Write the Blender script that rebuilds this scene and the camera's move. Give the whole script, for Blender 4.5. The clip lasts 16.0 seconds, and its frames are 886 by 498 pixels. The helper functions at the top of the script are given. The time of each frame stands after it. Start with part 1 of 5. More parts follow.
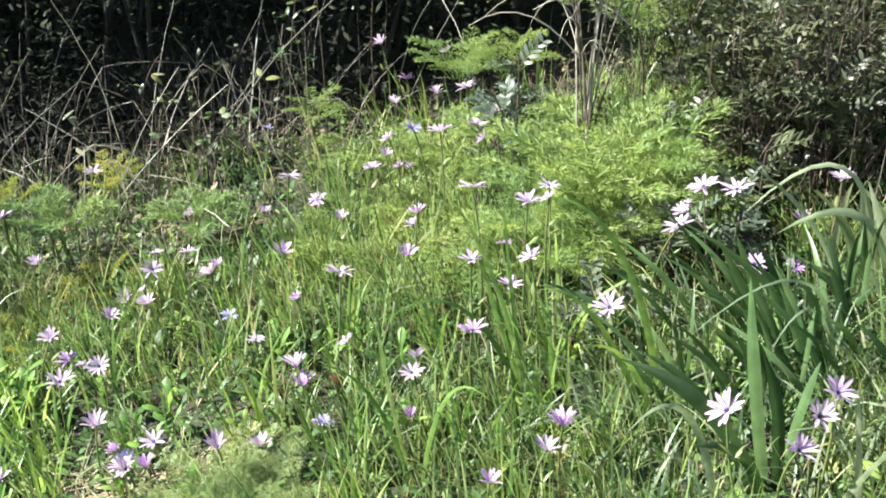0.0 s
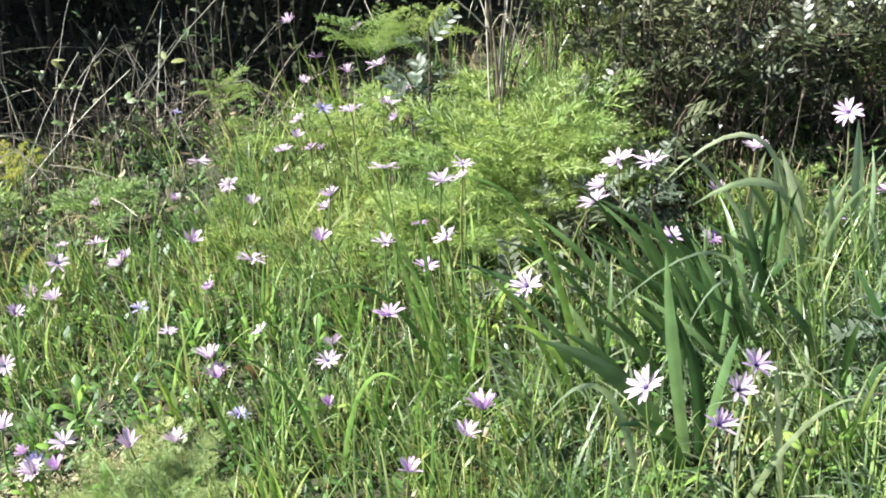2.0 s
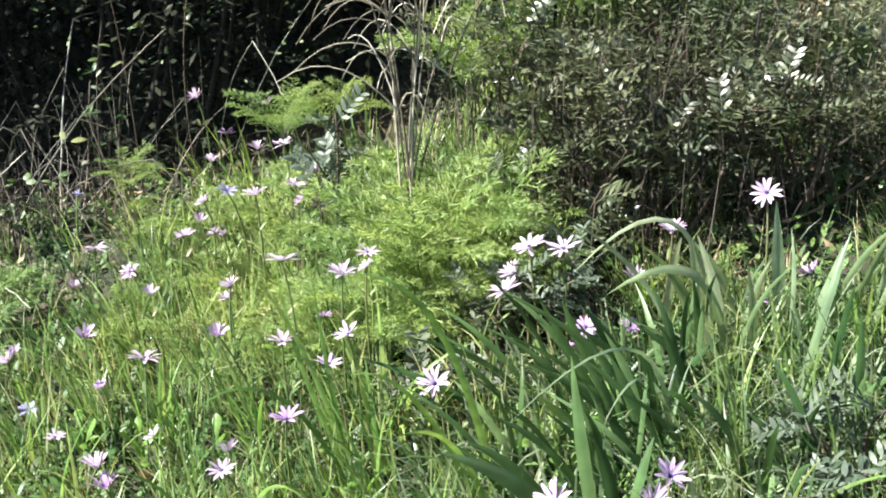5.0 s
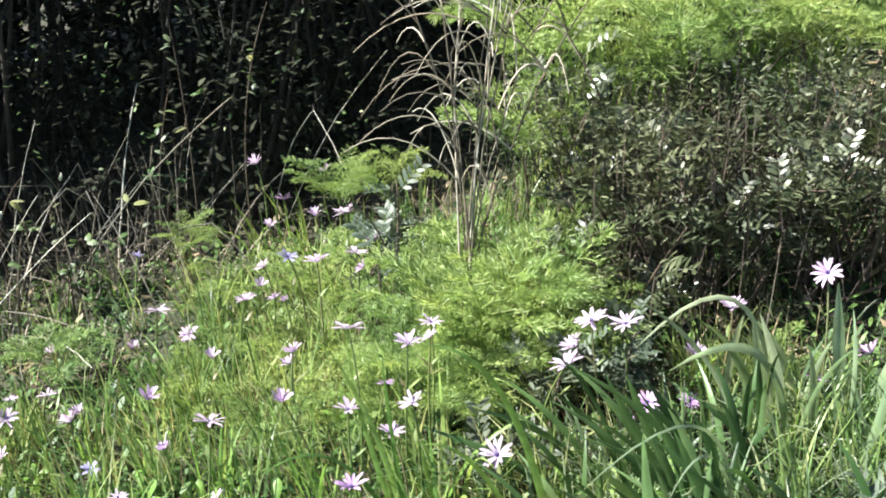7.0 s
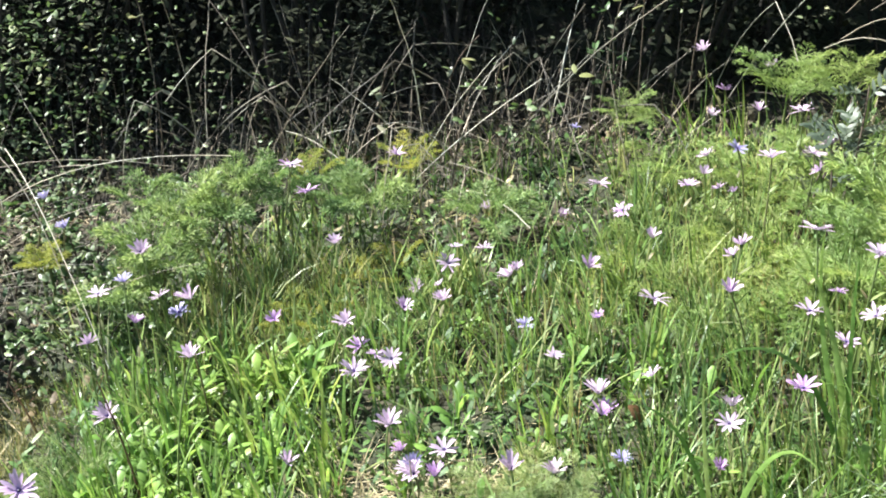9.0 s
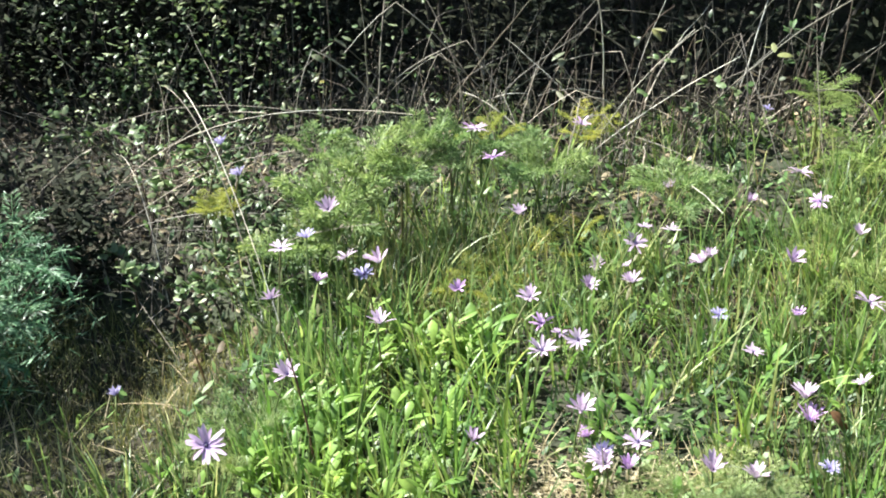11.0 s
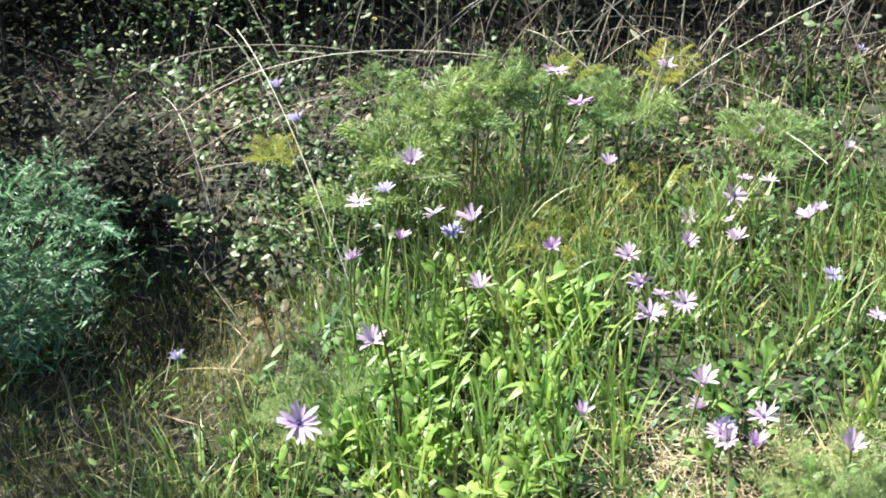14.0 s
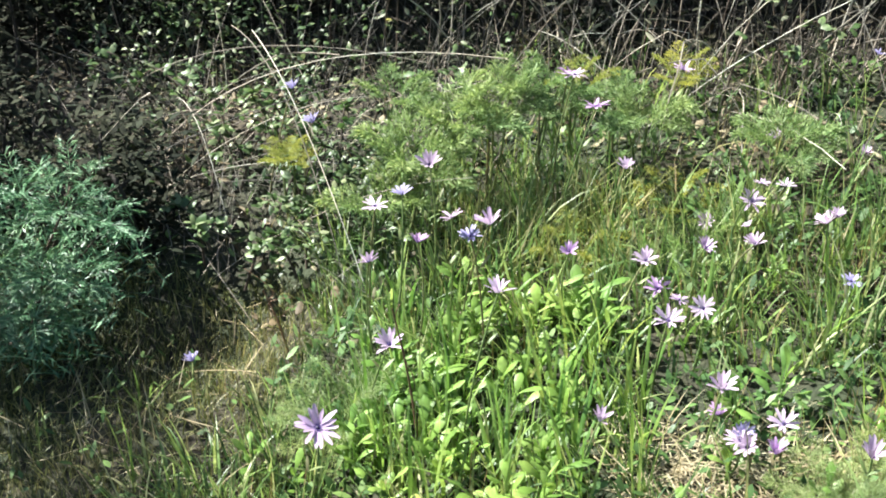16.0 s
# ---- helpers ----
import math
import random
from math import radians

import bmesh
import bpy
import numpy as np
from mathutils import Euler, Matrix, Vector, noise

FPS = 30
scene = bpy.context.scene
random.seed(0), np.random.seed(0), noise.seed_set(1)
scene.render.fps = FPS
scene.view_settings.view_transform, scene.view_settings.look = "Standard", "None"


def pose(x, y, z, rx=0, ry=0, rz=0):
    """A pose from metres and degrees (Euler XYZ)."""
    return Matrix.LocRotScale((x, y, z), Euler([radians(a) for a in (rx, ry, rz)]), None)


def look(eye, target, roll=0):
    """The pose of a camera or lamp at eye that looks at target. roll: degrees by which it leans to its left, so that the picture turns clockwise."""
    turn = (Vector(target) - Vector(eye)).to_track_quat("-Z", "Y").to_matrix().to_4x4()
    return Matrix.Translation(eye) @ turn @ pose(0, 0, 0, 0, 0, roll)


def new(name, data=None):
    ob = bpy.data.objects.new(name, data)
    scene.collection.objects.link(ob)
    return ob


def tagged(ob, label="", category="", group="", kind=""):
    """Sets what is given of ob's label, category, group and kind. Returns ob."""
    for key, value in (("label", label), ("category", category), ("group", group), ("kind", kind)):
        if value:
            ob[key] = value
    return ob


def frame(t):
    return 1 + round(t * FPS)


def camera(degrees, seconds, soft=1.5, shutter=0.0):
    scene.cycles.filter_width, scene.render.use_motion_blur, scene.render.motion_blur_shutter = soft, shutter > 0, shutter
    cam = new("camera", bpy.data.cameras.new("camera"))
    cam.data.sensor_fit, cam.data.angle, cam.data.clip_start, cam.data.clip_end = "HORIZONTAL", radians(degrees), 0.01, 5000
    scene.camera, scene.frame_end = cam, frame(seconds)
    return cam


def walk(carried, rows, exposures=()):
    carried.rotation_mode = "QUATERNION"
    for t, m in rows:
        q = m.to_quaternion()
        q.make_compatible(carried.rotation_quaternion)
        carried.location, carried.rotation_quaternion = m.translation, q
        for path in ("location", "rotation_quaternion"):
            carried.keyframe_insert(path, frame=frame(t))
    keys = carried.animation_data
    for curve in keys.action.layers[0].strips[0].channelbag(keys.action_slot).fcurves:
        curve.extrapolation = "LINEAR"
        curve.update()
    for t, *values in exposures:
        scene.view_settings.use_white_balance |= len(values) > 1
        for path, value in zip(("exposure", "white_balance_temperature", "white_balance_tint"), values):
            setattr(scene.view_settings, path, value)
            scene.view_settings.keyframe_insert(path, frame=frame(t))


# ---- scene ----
cam = camera(40.2, 16.0, soft=1.9)
PATH = [
    (0, (0.099, 0.056, 1.009), (-0.03, 1.864, 0.164), -1.3),
    (0.5, (0.105, 0.057, 1.008), (-0.013, 1.868, 0.167), -1.3),
    (1, (0.108, 0.058, 1.01), (0.028, 1.871, 0.17), -1.0),
    (1.5, (0.114, 0.065, 1.012), (0.074, 1.875, 0.161), -1.1),
    (2, (0.116, 0.094, 1.002), (0.107, 1.888, 0.117), -1.7),
    (2.5, (0.118, 0.123, 0.992), (0.128, 1.908, 0.09), -1.4),
    (3, (0.12, 0.145, 0.999), (0.142, 1.962, 0.163), -0.1),
    (3.5, (0.119, 0.171, 0.992), (0.133, 1.977, 0.134), 0.0),
    (4, (0.128, 0.199, 0.985), (0.121, 1.974, 0.063), -0.8),
    (4.5, (0.168, 0.207, 0.993), (0.192, 2.01, 0.128), -1.9),
    (4.7, (0.183, 0.206, 1.001), (0.244, 2.019, 0.159), -2.1),
    (6.8, (0.154, 0.184, 1.041), (0.256, 2.05, 0.329), -0.9),
    (7, (0.126, 0.185, 1.039), (0.166, 2.051, 0.321), -0.8),
    (7.5, (0.065, 0.183, 1.04), (-0.054, 2.035, 0.294), -0.4),
    (8, (0.006, 0.17, 1.042), (-0.266, 1.99, 0.257), 0.0),
    (8.5, (-0.033, 0.158, 1.036), (-0.432, 1.933, 0.205), 0.5),
    (9, (-0.059, 0.15, 1.025), (-0.545, 1.878, 0.142), 1.1),
    (9.5, (-0.103, 0.148, 1.022), (-0.623, 1.85, 0.109), 1.8),
    (10, (-0.157, 0.145, 1.024), (-0.705, 1.832, 0.099), 2.4),
    (10.2, (-0.173, 0.148, 1.026), (-0.739, 1.825, 0.095), 2.5),
    (12.3, (-0.348, 0.219, 0.988), (-0.989, 1.825, -0.016), 3.9),
    (12.5, (-0.37, 0.229, 0.985), (-0.98, 1.838, -0.035), 3.8),
    (13, (-0.401, 0.24, 0.978), (-0.978, 1.845, -0.067), 3.4),
    (13.5, (-0.416, 0.242, 0.975), (-0.986, 1.844, -0.078), 3.5),
    (14, (-0.43, 0.241, 0.975), (-0.993, 1.845, -0.08), 3.8),
    (14.5, (-0.44, 0.243, 0.975), (-1.0, 1.846, -0.081), 4.0),
    (15, (-0.446, 0.242, 0.974), (-1.007, 1.846, -0.081), 4.1),
    (15.5, (-0.451, 0.242, 0.975), (-1.013, 1.845, -0.081), 4.2),
    (16, (-0.453, 0.241, 0.977), (-1.019, 1.842, -0.08), 4.1),
]
walk(cam, [(t, look(eye, target, roll)) for t, eye, target, roll in PATH])

# ---- world, sun, exposure ----
SUN_FROM = Vector((-0.71, -0.03, 0.70)).normalized()
world = bpy.data.worlds.new("world")
scene.world = world
world.use_nodes = True
wn = world.node_tree.nodes
wl = world.node_tree.links
sky = wn.new("ShaderNodeTexSky")
sky.sky_type = "NISHITA"
sky.sun_disc = False
sky.sun_elevation = math.asin(SUN_FROM.z)
sky.sun_rotation = math.atan2(SUN_FROM.x, SUN_FROM.y)
wn["Background"].inputs["Strength"].default_value = 0.06
wl.new(sky.outputs["Color"], wn["Background"].inputs["Color"])
sun_data = bpy.data.lights.new("sun", "SUN")
sun_data.energy = 5.0
sun_data.angle = radians(0.55)
sun_data.color = (1.0, 0.985, 0.965)
sun = new("sun", sun_data)
sun.matrix_world = look(SUN_FROM * 20, (0, 0, 0))
scene.view_settings.exposure = 2.05


# ---- materials ----
def leaf_material(name, colors, rough=0.5, trans=0.35, vary="island", scale=60.0, bump=0.15, gloss=0.4):
    """A thin plant surface: colours picked piece by piece, fine mottling, some light shining through."""
    m = bpy.data.materials.new(name)
    m.use_nodes = True
    n, l = m.node_tree.nodes, m.node_tree.links
    bsdf, out = n["Principled BSDF"], n["Material Output"]
    if vary == "island":
        rnd = n.new("ShaderNodeNewGeometry").outputs["Random Per Island"]
    else:
        rnd = n.new("ShaderNodeObjectInfo").outputs["Random"]
    ramp = n.new("ShaderNodeValToRGB")
    el = ramp.color_ramp.elements
    el[0].color = (*colors[0], 1)
    el[1].color = (*colors[-1], 1)
    for i, c in enumerate(colors[1:-1]):
        e = el.new((i + 1) / (len(colors) - 1))
        e.color = (*c, 1)
    l.new(rnd, ramp.inputs["Fac"])
    co = n.new("ShaderNodeTexCoord")
    noi = n.new("ShaderNodeTexNoise")
    noi.inputs["Scale"].default_value = scale
    noi.inputs["Detail"].default_value = 3
    l.new(co.outputs["Object"], noi.inputs["Vector"])
    mr = n.new("ShaderNodeMapRange")
    mr.inputs["From Min"].default_value, mr.inputs["From Max"].default_value = 0.3, 0.7
    mr.inputs["To Min"].default_value, mr.inputs["To Max"].default_value = 0.72, 1.25
    l.new(noi.outputs["Fac"], mr.inputs["Value"])
    mul = n.new("ShaderNodeMixRGB")
    mul.blend_type = "MULTIPLY"
    mul.inputs["Fac"].default_value = 1
    l.new(ramp.outputs["Color"], mul.inputs["Color1"])
    l.new(mr.outputs["Result"], mul.inputs["Color2"])
    geo = n.new("ShaderNodeNewGeometry")
    wide = n.new("ShaderNodeTexNoise")
    wide.inputs["Scale"].default_value = 5.0
    wide.inputs["Detail"].default_value = 2
    l.new(geo.outputs["Position"], wide.inputs["Vector"])
    drift = n.new("ShaderNodeValToRGB")
    drift.color_ramp.elements[0].position, drift.color_ramp.elements[1].position = 0.36, 0.66
    drift.color_ramp.elements[0].color = (0.82, 0.89, 0.88, 1)
    drift.color_ramp.elements[1].color = (1.20, 1.10, 1.0, 1)
    l.new(wide.outputs["Fac"], drift.inputs["Fac"])
    mul2 = n.new("ShaderNodeMixRGB")
    mul2.blend_type = "MULTIPLY"
    mul2.inputs["Fac"].default_value = 1
    l.new(mul.outputs["Color"], mul2.inputs["Color1"])
    l.new(drift.outputs["Color"], mul2.inputs["Color2"])
    mul = mul2
    l.new(mul.outputs["Color"], bsdf.inputs["Base Color"])
    bsdf.inputs["Roughness"].default_value = rough
    bsdf.inputs["Specular IOR Level"].default_value = gloss
    bmp = n.new("ShaderNodeBump")
    bmp.inputs["Strength"].default_value = bump
    bmp.inputs["Distance"].default_value = 0.002
    l.new(noi.outputs["Fac"], bmp.inputs["Height"])
    l.new(bmp.outputs["Normal"], bsdf.inputs["Normal"])
    if trans > 0:
        tl = n.new("ShaderNodeBsdfTranslucent")
        warm = n.new("ShaderNodeMixRGB")
        warm.blend_type = "MULTIPLY"
        warm.inputs["Fac"].default_value = 1
        warm.inputs["Color2"].default_value = (1.12, 1.12, 0.85, 1)
        l.new(mul.outputs["Color"], warm.inputs["Color1"])
        l.new(warm.outputs["Color"], tl.inputs["Color"])
        mix = n.new("ShaderNodeMixShader")
        mix.inputs["Fac"].default_value = trans
        l.new(bsdf.outputs["BSDF"], mix.inputs[1])
        l.new(tl.outputs["BSDF"], mix.inputs[2])
        l.new(mix.outputs["Shader"], out.inputs["Surface"])
    return m


def petal_material(name, base, mid, tip):
    """Anemone petal: colour runs along the petal, with fine darker veins."""
    m = bpy.data.materials.new(name)
    m.use_nodes = True
    n, l = m.node_tree.nodes, m.node_tree.links
    bsdf, out = n["Principled BSDF"], n["Material Output"]
    co = n.new("ShaderNodeTexCoord")
    sep = n.new("ShaderNodeSeparateXYZ")
    l.new(co.outputs["Object"], sep.inputs["Vector"])
    ramp = n.new("ShaderNodeValToRGB")
    el = ramp.color_ramp.elements
    el[0].color, el[1].color = (*base, 1), (*tip, 1)
    e = el.new(0.35)
    e.color = (*mid, 1)
    l.new(sep.outputs["X"], ramp.inputs["Fac"])
    mp = n.new("ShaderNodeMapping")
    mp.inputs["Scale"].default_value = (2.0, 40.0, 1.0)
    l.new(co.outputs["Object"], mp.inputs["Vector"])
    noi = n.new("ShaderNodeTexNoise")
    noi.inputs["Scale"].default_value = 1.0
    l.new(mp.outputs["Vector"], noi.inputs["Vector"])
    mr = n.new("ShaderNodeMapRange")
    mr.inputs["From Min"].default_value, mr.inputs["From Max"].default_value = 0.35, 0.65
    mr.inputs["To Min"].default_value, mr.inputs["To Max"].default_value = 0.8, 1.05
    l.new(noi.outputs["Fac"], mr.inputs["Value"])
    mul = n.new("ShaderNodeMixRGB")
    mul.blend_type = "MULTIPLY"
    mul.inputs["Fac"].default_value = 1
    l.new(ramp.outputs["Color"], mul.inputs["Color1"])
    l.new(mr.outputs["Result"], mul.inputs["Color2"])
    l.new(mul.outputs["Color"], bsdf.inputs["Base Color"])
    bsdf.inputs["Roughness"].default_value = 0.55
    tl = n.new("ShaderNodeBsdfTranslucent")
    l.new(mul.outputs["Color"], tl.inputs["Color"])
    mix = n.new("ShaderNodeMixShader")
    mix.inputs["Fac"].default_value = 0.3
    l.new(bsdf.outputs["BSDF"], mix.inputs[1])
    l.new(tl.outputs["BSDF"], mix.inputs[2])
    l.new(mix.outputs["Shader"], out.inputs["Surface"])
    return m


def soil_material():
    m = bpy.data.materials.new("soil")
    m.use_nodes = True
    n, l = m.node_tree.nodes, m.node_tree.links
    bsdf = n["Principled BSDF"]
    co = n.new("ShaderNodeTexCoord")
    big = n.new("ShaderNodeTexNoise")
    big.inputs["Scale"].default_value = 5.0
    big.inputs["Detail"].default_value = 6
    fine = n.new("ShaderNodeTexNoise")
    fine.inputs["Scale"].default_value = 90.0
    fine.inputs["Detail"].default_value = 4
    for t in (big, fine):
        l.new(co.outputs["Object"], t.inputs["Vector"])
    r1 = n.new("ShaderNodeValToRGB")
    r1.color_ramp.elements[0].position, r1.color_ramp.elements[1].position = 0.35, 0.68
    r1.color_ramp.elements[0].color = (0.022, 0.020, 0.013, 1)
    r1.color_ramp.elements[1].color = (0.055, 0.049, 0.031, 1)
    r2 = n.new("ShaderNodeValToRGB")
    r2.color_ramp.elements[0].position, r2.color_ramp.elements[1].position = 0.35, 0.65
    r2.color_ramp.elements[0].color = (0.45, 0.4, 0.35, 1)
    r2.color_ramp.elements[1].color = (1.3, 1.2, 1.0, 1)
    l.new(big.outputs["Fac"], r1.inputs["Fac"])
    l.new(fine.outputs["Fac"], r2.inputs["Fac"])
    mul = n.new("ShaderNodeMixRGB")
    mul.blend_type = "MULTIPLY"
    mul.inputs["Fac"].default_value = 1
    l.new(r1.outputs["Color"], mul.inputs["Color1"])
    l.new(r2.outputs["Color"], mul.inputs["Color2"])
    patch = n.new("ShaderNodeTexNoise")
    patch.inputs["Scale"].default_value = 1.6
    patch.inputs["Detail"].default_value = 8
    patch.inputs["Roughness"].default_value = 0.75
    l.new(co.outputs["Object"], patch.inputs["Vector"])
    cover = n.new("ShaderNodeMapRange")
    cover.inputs["From Min"].default_value, cover.inputs["From Max"].default_value = 0.44, 0.56
    l.new(patch.outputs["Fac"], cover.inputs["Value"])
    moss = n.new("ShaderNodeMixRGB")
    moss.inputs["Color2"].default_value = (0.021, 0.030, 0.011, 1)
    l.new(cover.outputs["Result"], moss.inputs["Fac"])
    l.new(mul.outputs["Color"], moss.inputs["Color1"])
    l.new(moss.outputs["Color"], bsdf.inputs["Base Color"])
    bsdf.inputs["Roughness"].default_value = 0.95
    b = n.new("ShaderNodeBump")
    b.inputs["Strength"].default_value = 0.9
    b.inputs["Distance"].default_value = 0.01
    l.new(fine.outputs["Fac"], b.inputs["Height"])
    l.new(b.outputs["Normal"], bsdf.inputs["Normal"])
    return m


SOIL = soil_material()
GRASS = leaf_material("grass_green", [(0.048, 0.088, 0.028), (0.103, 0.178, 0.055), (0.172, 0.275, 0.083), (0.273, 0.365, 0.128), (0.40, 0.41, 0.225)], 0.36, 0.46, gloss=0.42)
GRASS_DARK = leaf_material("grass_deep_green", [(0.032, 0.072, 0.028), (0.075, 0.14, 0.055), (0.15, 0.23, 0.095)], 0.38, 0.40, gloss=0.4)
STRAW = leaf_material("dry_straw", [(0.20, 0.16, 0.09), (0.34, 0.29, 0.18), (0.46, 0.41, 0.28)], 0.7, 0.15)
STRAW_PART = leaf_material("dry_straw_single", [(0.06, 0.052, 0.042), (0.14, 0.125, 0.10), (0.27, 0.245, 0.20), (0.54, 0.51, 0.44)], 0.6, 0.1, "object")
OCHRE = leaf_material("ochre_stem", [(0.13, 0.12, 0.035), (0.24, 0.20, 0.07), (0.34, 0.27, 0.12), (0.20, 0.12, 0.06)], 0.6, 0.25)
STALK = leaf_material("dry_stalk", [(0.07, 0.055, 0.04), (0.25, 0.215, 0.16), (0.56, 0.51, 0.43)], 0.6, 0.1, "object")
BLADE = leaf_material("broad_grass_blade", [(0.088, 0.185, 0.045), (0.16, 0.285, 0.065), (0.25, 0.38, 0.10), (0.35, 0.43, 0.14)], 0.36, 0.46, "object", gloss=0.4)
BROWN_GRASS = leaf_material("browning_grass", [(0.10, 0.165, 0.04), (0.19, 0.25, 0.07), (0.27, 0.28, 0.10), (0.37, 0.33, 0.18)], 0.5, 0.38)
WEED = leaf_material("weed_leaf", [(0.115, 0.21, 0.045), (0.182, 0.315, 0.068), (0.28, 0.405, 0.115)], 0.42, 0.45, "object")
WEED_LOW = leaf_material("low_weed_leaf", [(0.04, 0.09, 0.028), (0.085, 0.165, 0.045), (0.15, 0.24, 0.075)], 0.5, 0.3)
FENNEL = leaf_material("fennel_thread", [(0.148, 0.24, 0.062), (0.25, 0.355, 0.113), (0.40, 0.47, 0.205)], 0.45, 0.46, gloss=0.4)
FENNEL_DEEP = leaf_material("fennel_thread_deep", [(0.08, 0.145, 0.05), (0.185, 0.28, 0.105), (0.37, 0.46, 0.22)], 0.5, 0.42, gloss=0.3)
FENNEL_PALE = leaf_material("feathery_pale", [(0.20, 0.27, 0.10), (0.28, 0.35, 0.14), (0.38, 0.43, 0.21)], 0.5, 0.4)
FENNEL_YELLOW = leaf_material("fennel_thread_yellow", [(0.24, 0.27, 0.05), (0.34, 0.36, 0.07), (0.47, 0.46, 0.12)], 0.5, 0.4)
FENNEL_BLUE = leaf_material("wormwood_leaf", [(0.026, 0.082, 0.038), (0.076, 0.178, 0.082), (0.235, 0.375, 0.215)], 0.42, 0.22, gloss=0.45)
LENTISK = leaf_material("lentisk_leaf", [(0.026, 0.036, 0.017), (0.055, 0.07, 0.034), (0.165, 0.185, 0.115)], 0.36, 0.25, "island", gloss=0.6)
LENTISK_PALE = leaf_material("lentisk_leaf_pale", [(0.045, 0.065, 0.038), (0.075, 0.10, 0.065), (0.13, 0.155, 0.115)], 0.5, 0.25, "island", gloss=0.4)
# Hedge leaf colour set below real green, carrying the hedge's deep shade.
HEDGE_SHADED = leaf_material("hedge_leaf_shaded", [(0.011, 0.013, 0.009), (0.021, 0.025, 0.016), (0.044, 0.050, 0.033)], 0.75, 0.05, gloss=0.06)
BRAMBLE = leaf_material("bramble_leaf", [(0.035, 0.075, 0.022), (0.075, 0.13, 0.045), (0.19, 0.24, 0.13)], 0.42, 0.28, "object", gloss=0.4)
BRAMBLE_MASS = leaf_material("bramble_leaf_mass", [(0.022, 0.042, 0.016), (0.05, 0.09, 0.03), (0.095, 0.145, 0.06), (0.26, 0.29, 0.18)], 0.42, 0.25, gloss=0.35)
IRIS_DARK = leaf_material("iris_leaf_dark", [(0.036, 0.078, 0.025), (0.066, 0.126, 0.042), (0.12, 0.195, 0.078)], 0.38, 0.3, "object", 25.0, gloss=0.4)
IRIS = leaf_material("iris_leaf", [(0.16, 0.24, 0.11), (0.23, 0.31, 0.17), (0.32, 0.39, 0.26)], 0.33, 0.4, "object", 25.0, gloss=0.5)
IRIS_LOW = leaf_material("pale_blade", [(0.058, 0.10, 0.046), (0.12, 0.178, 0.095), (0.205, 0.265, 0.16), (0.32, 0.36, 0.255)], 0.36, 0.4, gloss=0.45)
PALE_BLADE = leaf_material("pale_arching_blade", [(0.15, 0.21, 0.10), (0.24, 0.31, 0.18), (0.34, 0.40, 0.27)], 0.38, 0.4, "object", gloss=0.45)
BARK = leaf_material("twig_bark", [(0.05, 0.035, 0.025), (0.09, 0.07, 0.05)], 0.85, 0.0, "object", 120.0, 0.5)
SPRIG = leaf_material("pale_sprig_leaf", [(0.08, 0.12, 0.04), (0.15, 0.18, 0.11), (0.30, 0.32, 0.25), (0.28, 0.27, 0.06)], 0.35, 0.3, "object", gloss=0.6)
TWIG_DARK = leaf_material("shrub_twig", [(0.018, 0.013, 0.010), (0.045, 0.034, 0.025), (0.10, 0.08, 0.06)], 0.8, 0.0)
# Darker copy of twig_bark: the hedge's shade is put into its colour.
BARK_SHADED = leaf_material("hedge_bark_shaded", [(0.014, 0.012, 0.009), (0.03, 0.026, 0.02)], 0.9, 0.0, "object", 120.0, 0.5)
MOSS = leaf_material("moss_grass", [(0.03, 0.04, 0.014), (0.075, 0.095, 0.03), (0.15, 0.165, 0.055), (0.24, 0.225, 0.10)], 0.5, 0.3)
TWIG = leaf_material("dead_twig", [(0.035, 0.03, 0.025), (0.10, 0.088, 0.072), (0.28, 0.25, 0.205)], 0.8, 0.0)
DEAD_LEAF = leaf_material("dead_leaf", [(0.11, 0.055, 0.028), (0.18, 0.095, 0.045), (0.26, 0.17, 0.09)], 0.7, 0.15, "object")
DOCK = leaf_material("dock_stem", [(0.10, 0.05, 0.03), (0.16, 0.09, 0.05)], 0.7, 0.0, "object")
LITTER = leaf_material("leaf_litter", [(0.045, 0.034, 0.02), (0.14, 0.11, 0.062), (0.34, 0.29, 0.19)], 0.65, 0.15)
STEM = leaf_material("flower_stem", [(0.10, 0.15, 0.05), (0.14, 0.19, 0.06), (0.15, 0.13, 0.07)], 0.5, 0.2, "object")
CENTRE = leaf_material("anemone_centre", [(0.015, 0.01, 0.05), (0.04, 0.02, 0.10)], 0.6, 0.0, "object")
STAMEN = leaf_material("anemone_stamen", [(0.05, 0.03, 0.14), (0.16, 0.11, 0.30)], 0.6, 0.0)
PETALS = {
    "pale": petal_material("petal_pale_pink", (0.46, 0.39, 0.48), (0.53, 0.42, 0.53), (0.53, 0.39, 0.52)),
    "lilac": petal_material("petal_lilac", (0.39, 0.29, 0.48), (0.52, 0.37, 0.54), (0.54, 0.40, 0.55)),
    "violet": petal_material("petal_violet", (0.31, 0.19, 0.42), (0.45, 0.28, 0.51), (0.54, 0.36, 0.56)),
    "blue": petal_material("petal_blue_violet", (0.20, 0.17, 0.36), (0.30, 0.27, 0.47), (0.40, 0.37, 0.54)),
}


# ---- mesh helpers ----
rng = np.random.default_rng(7)


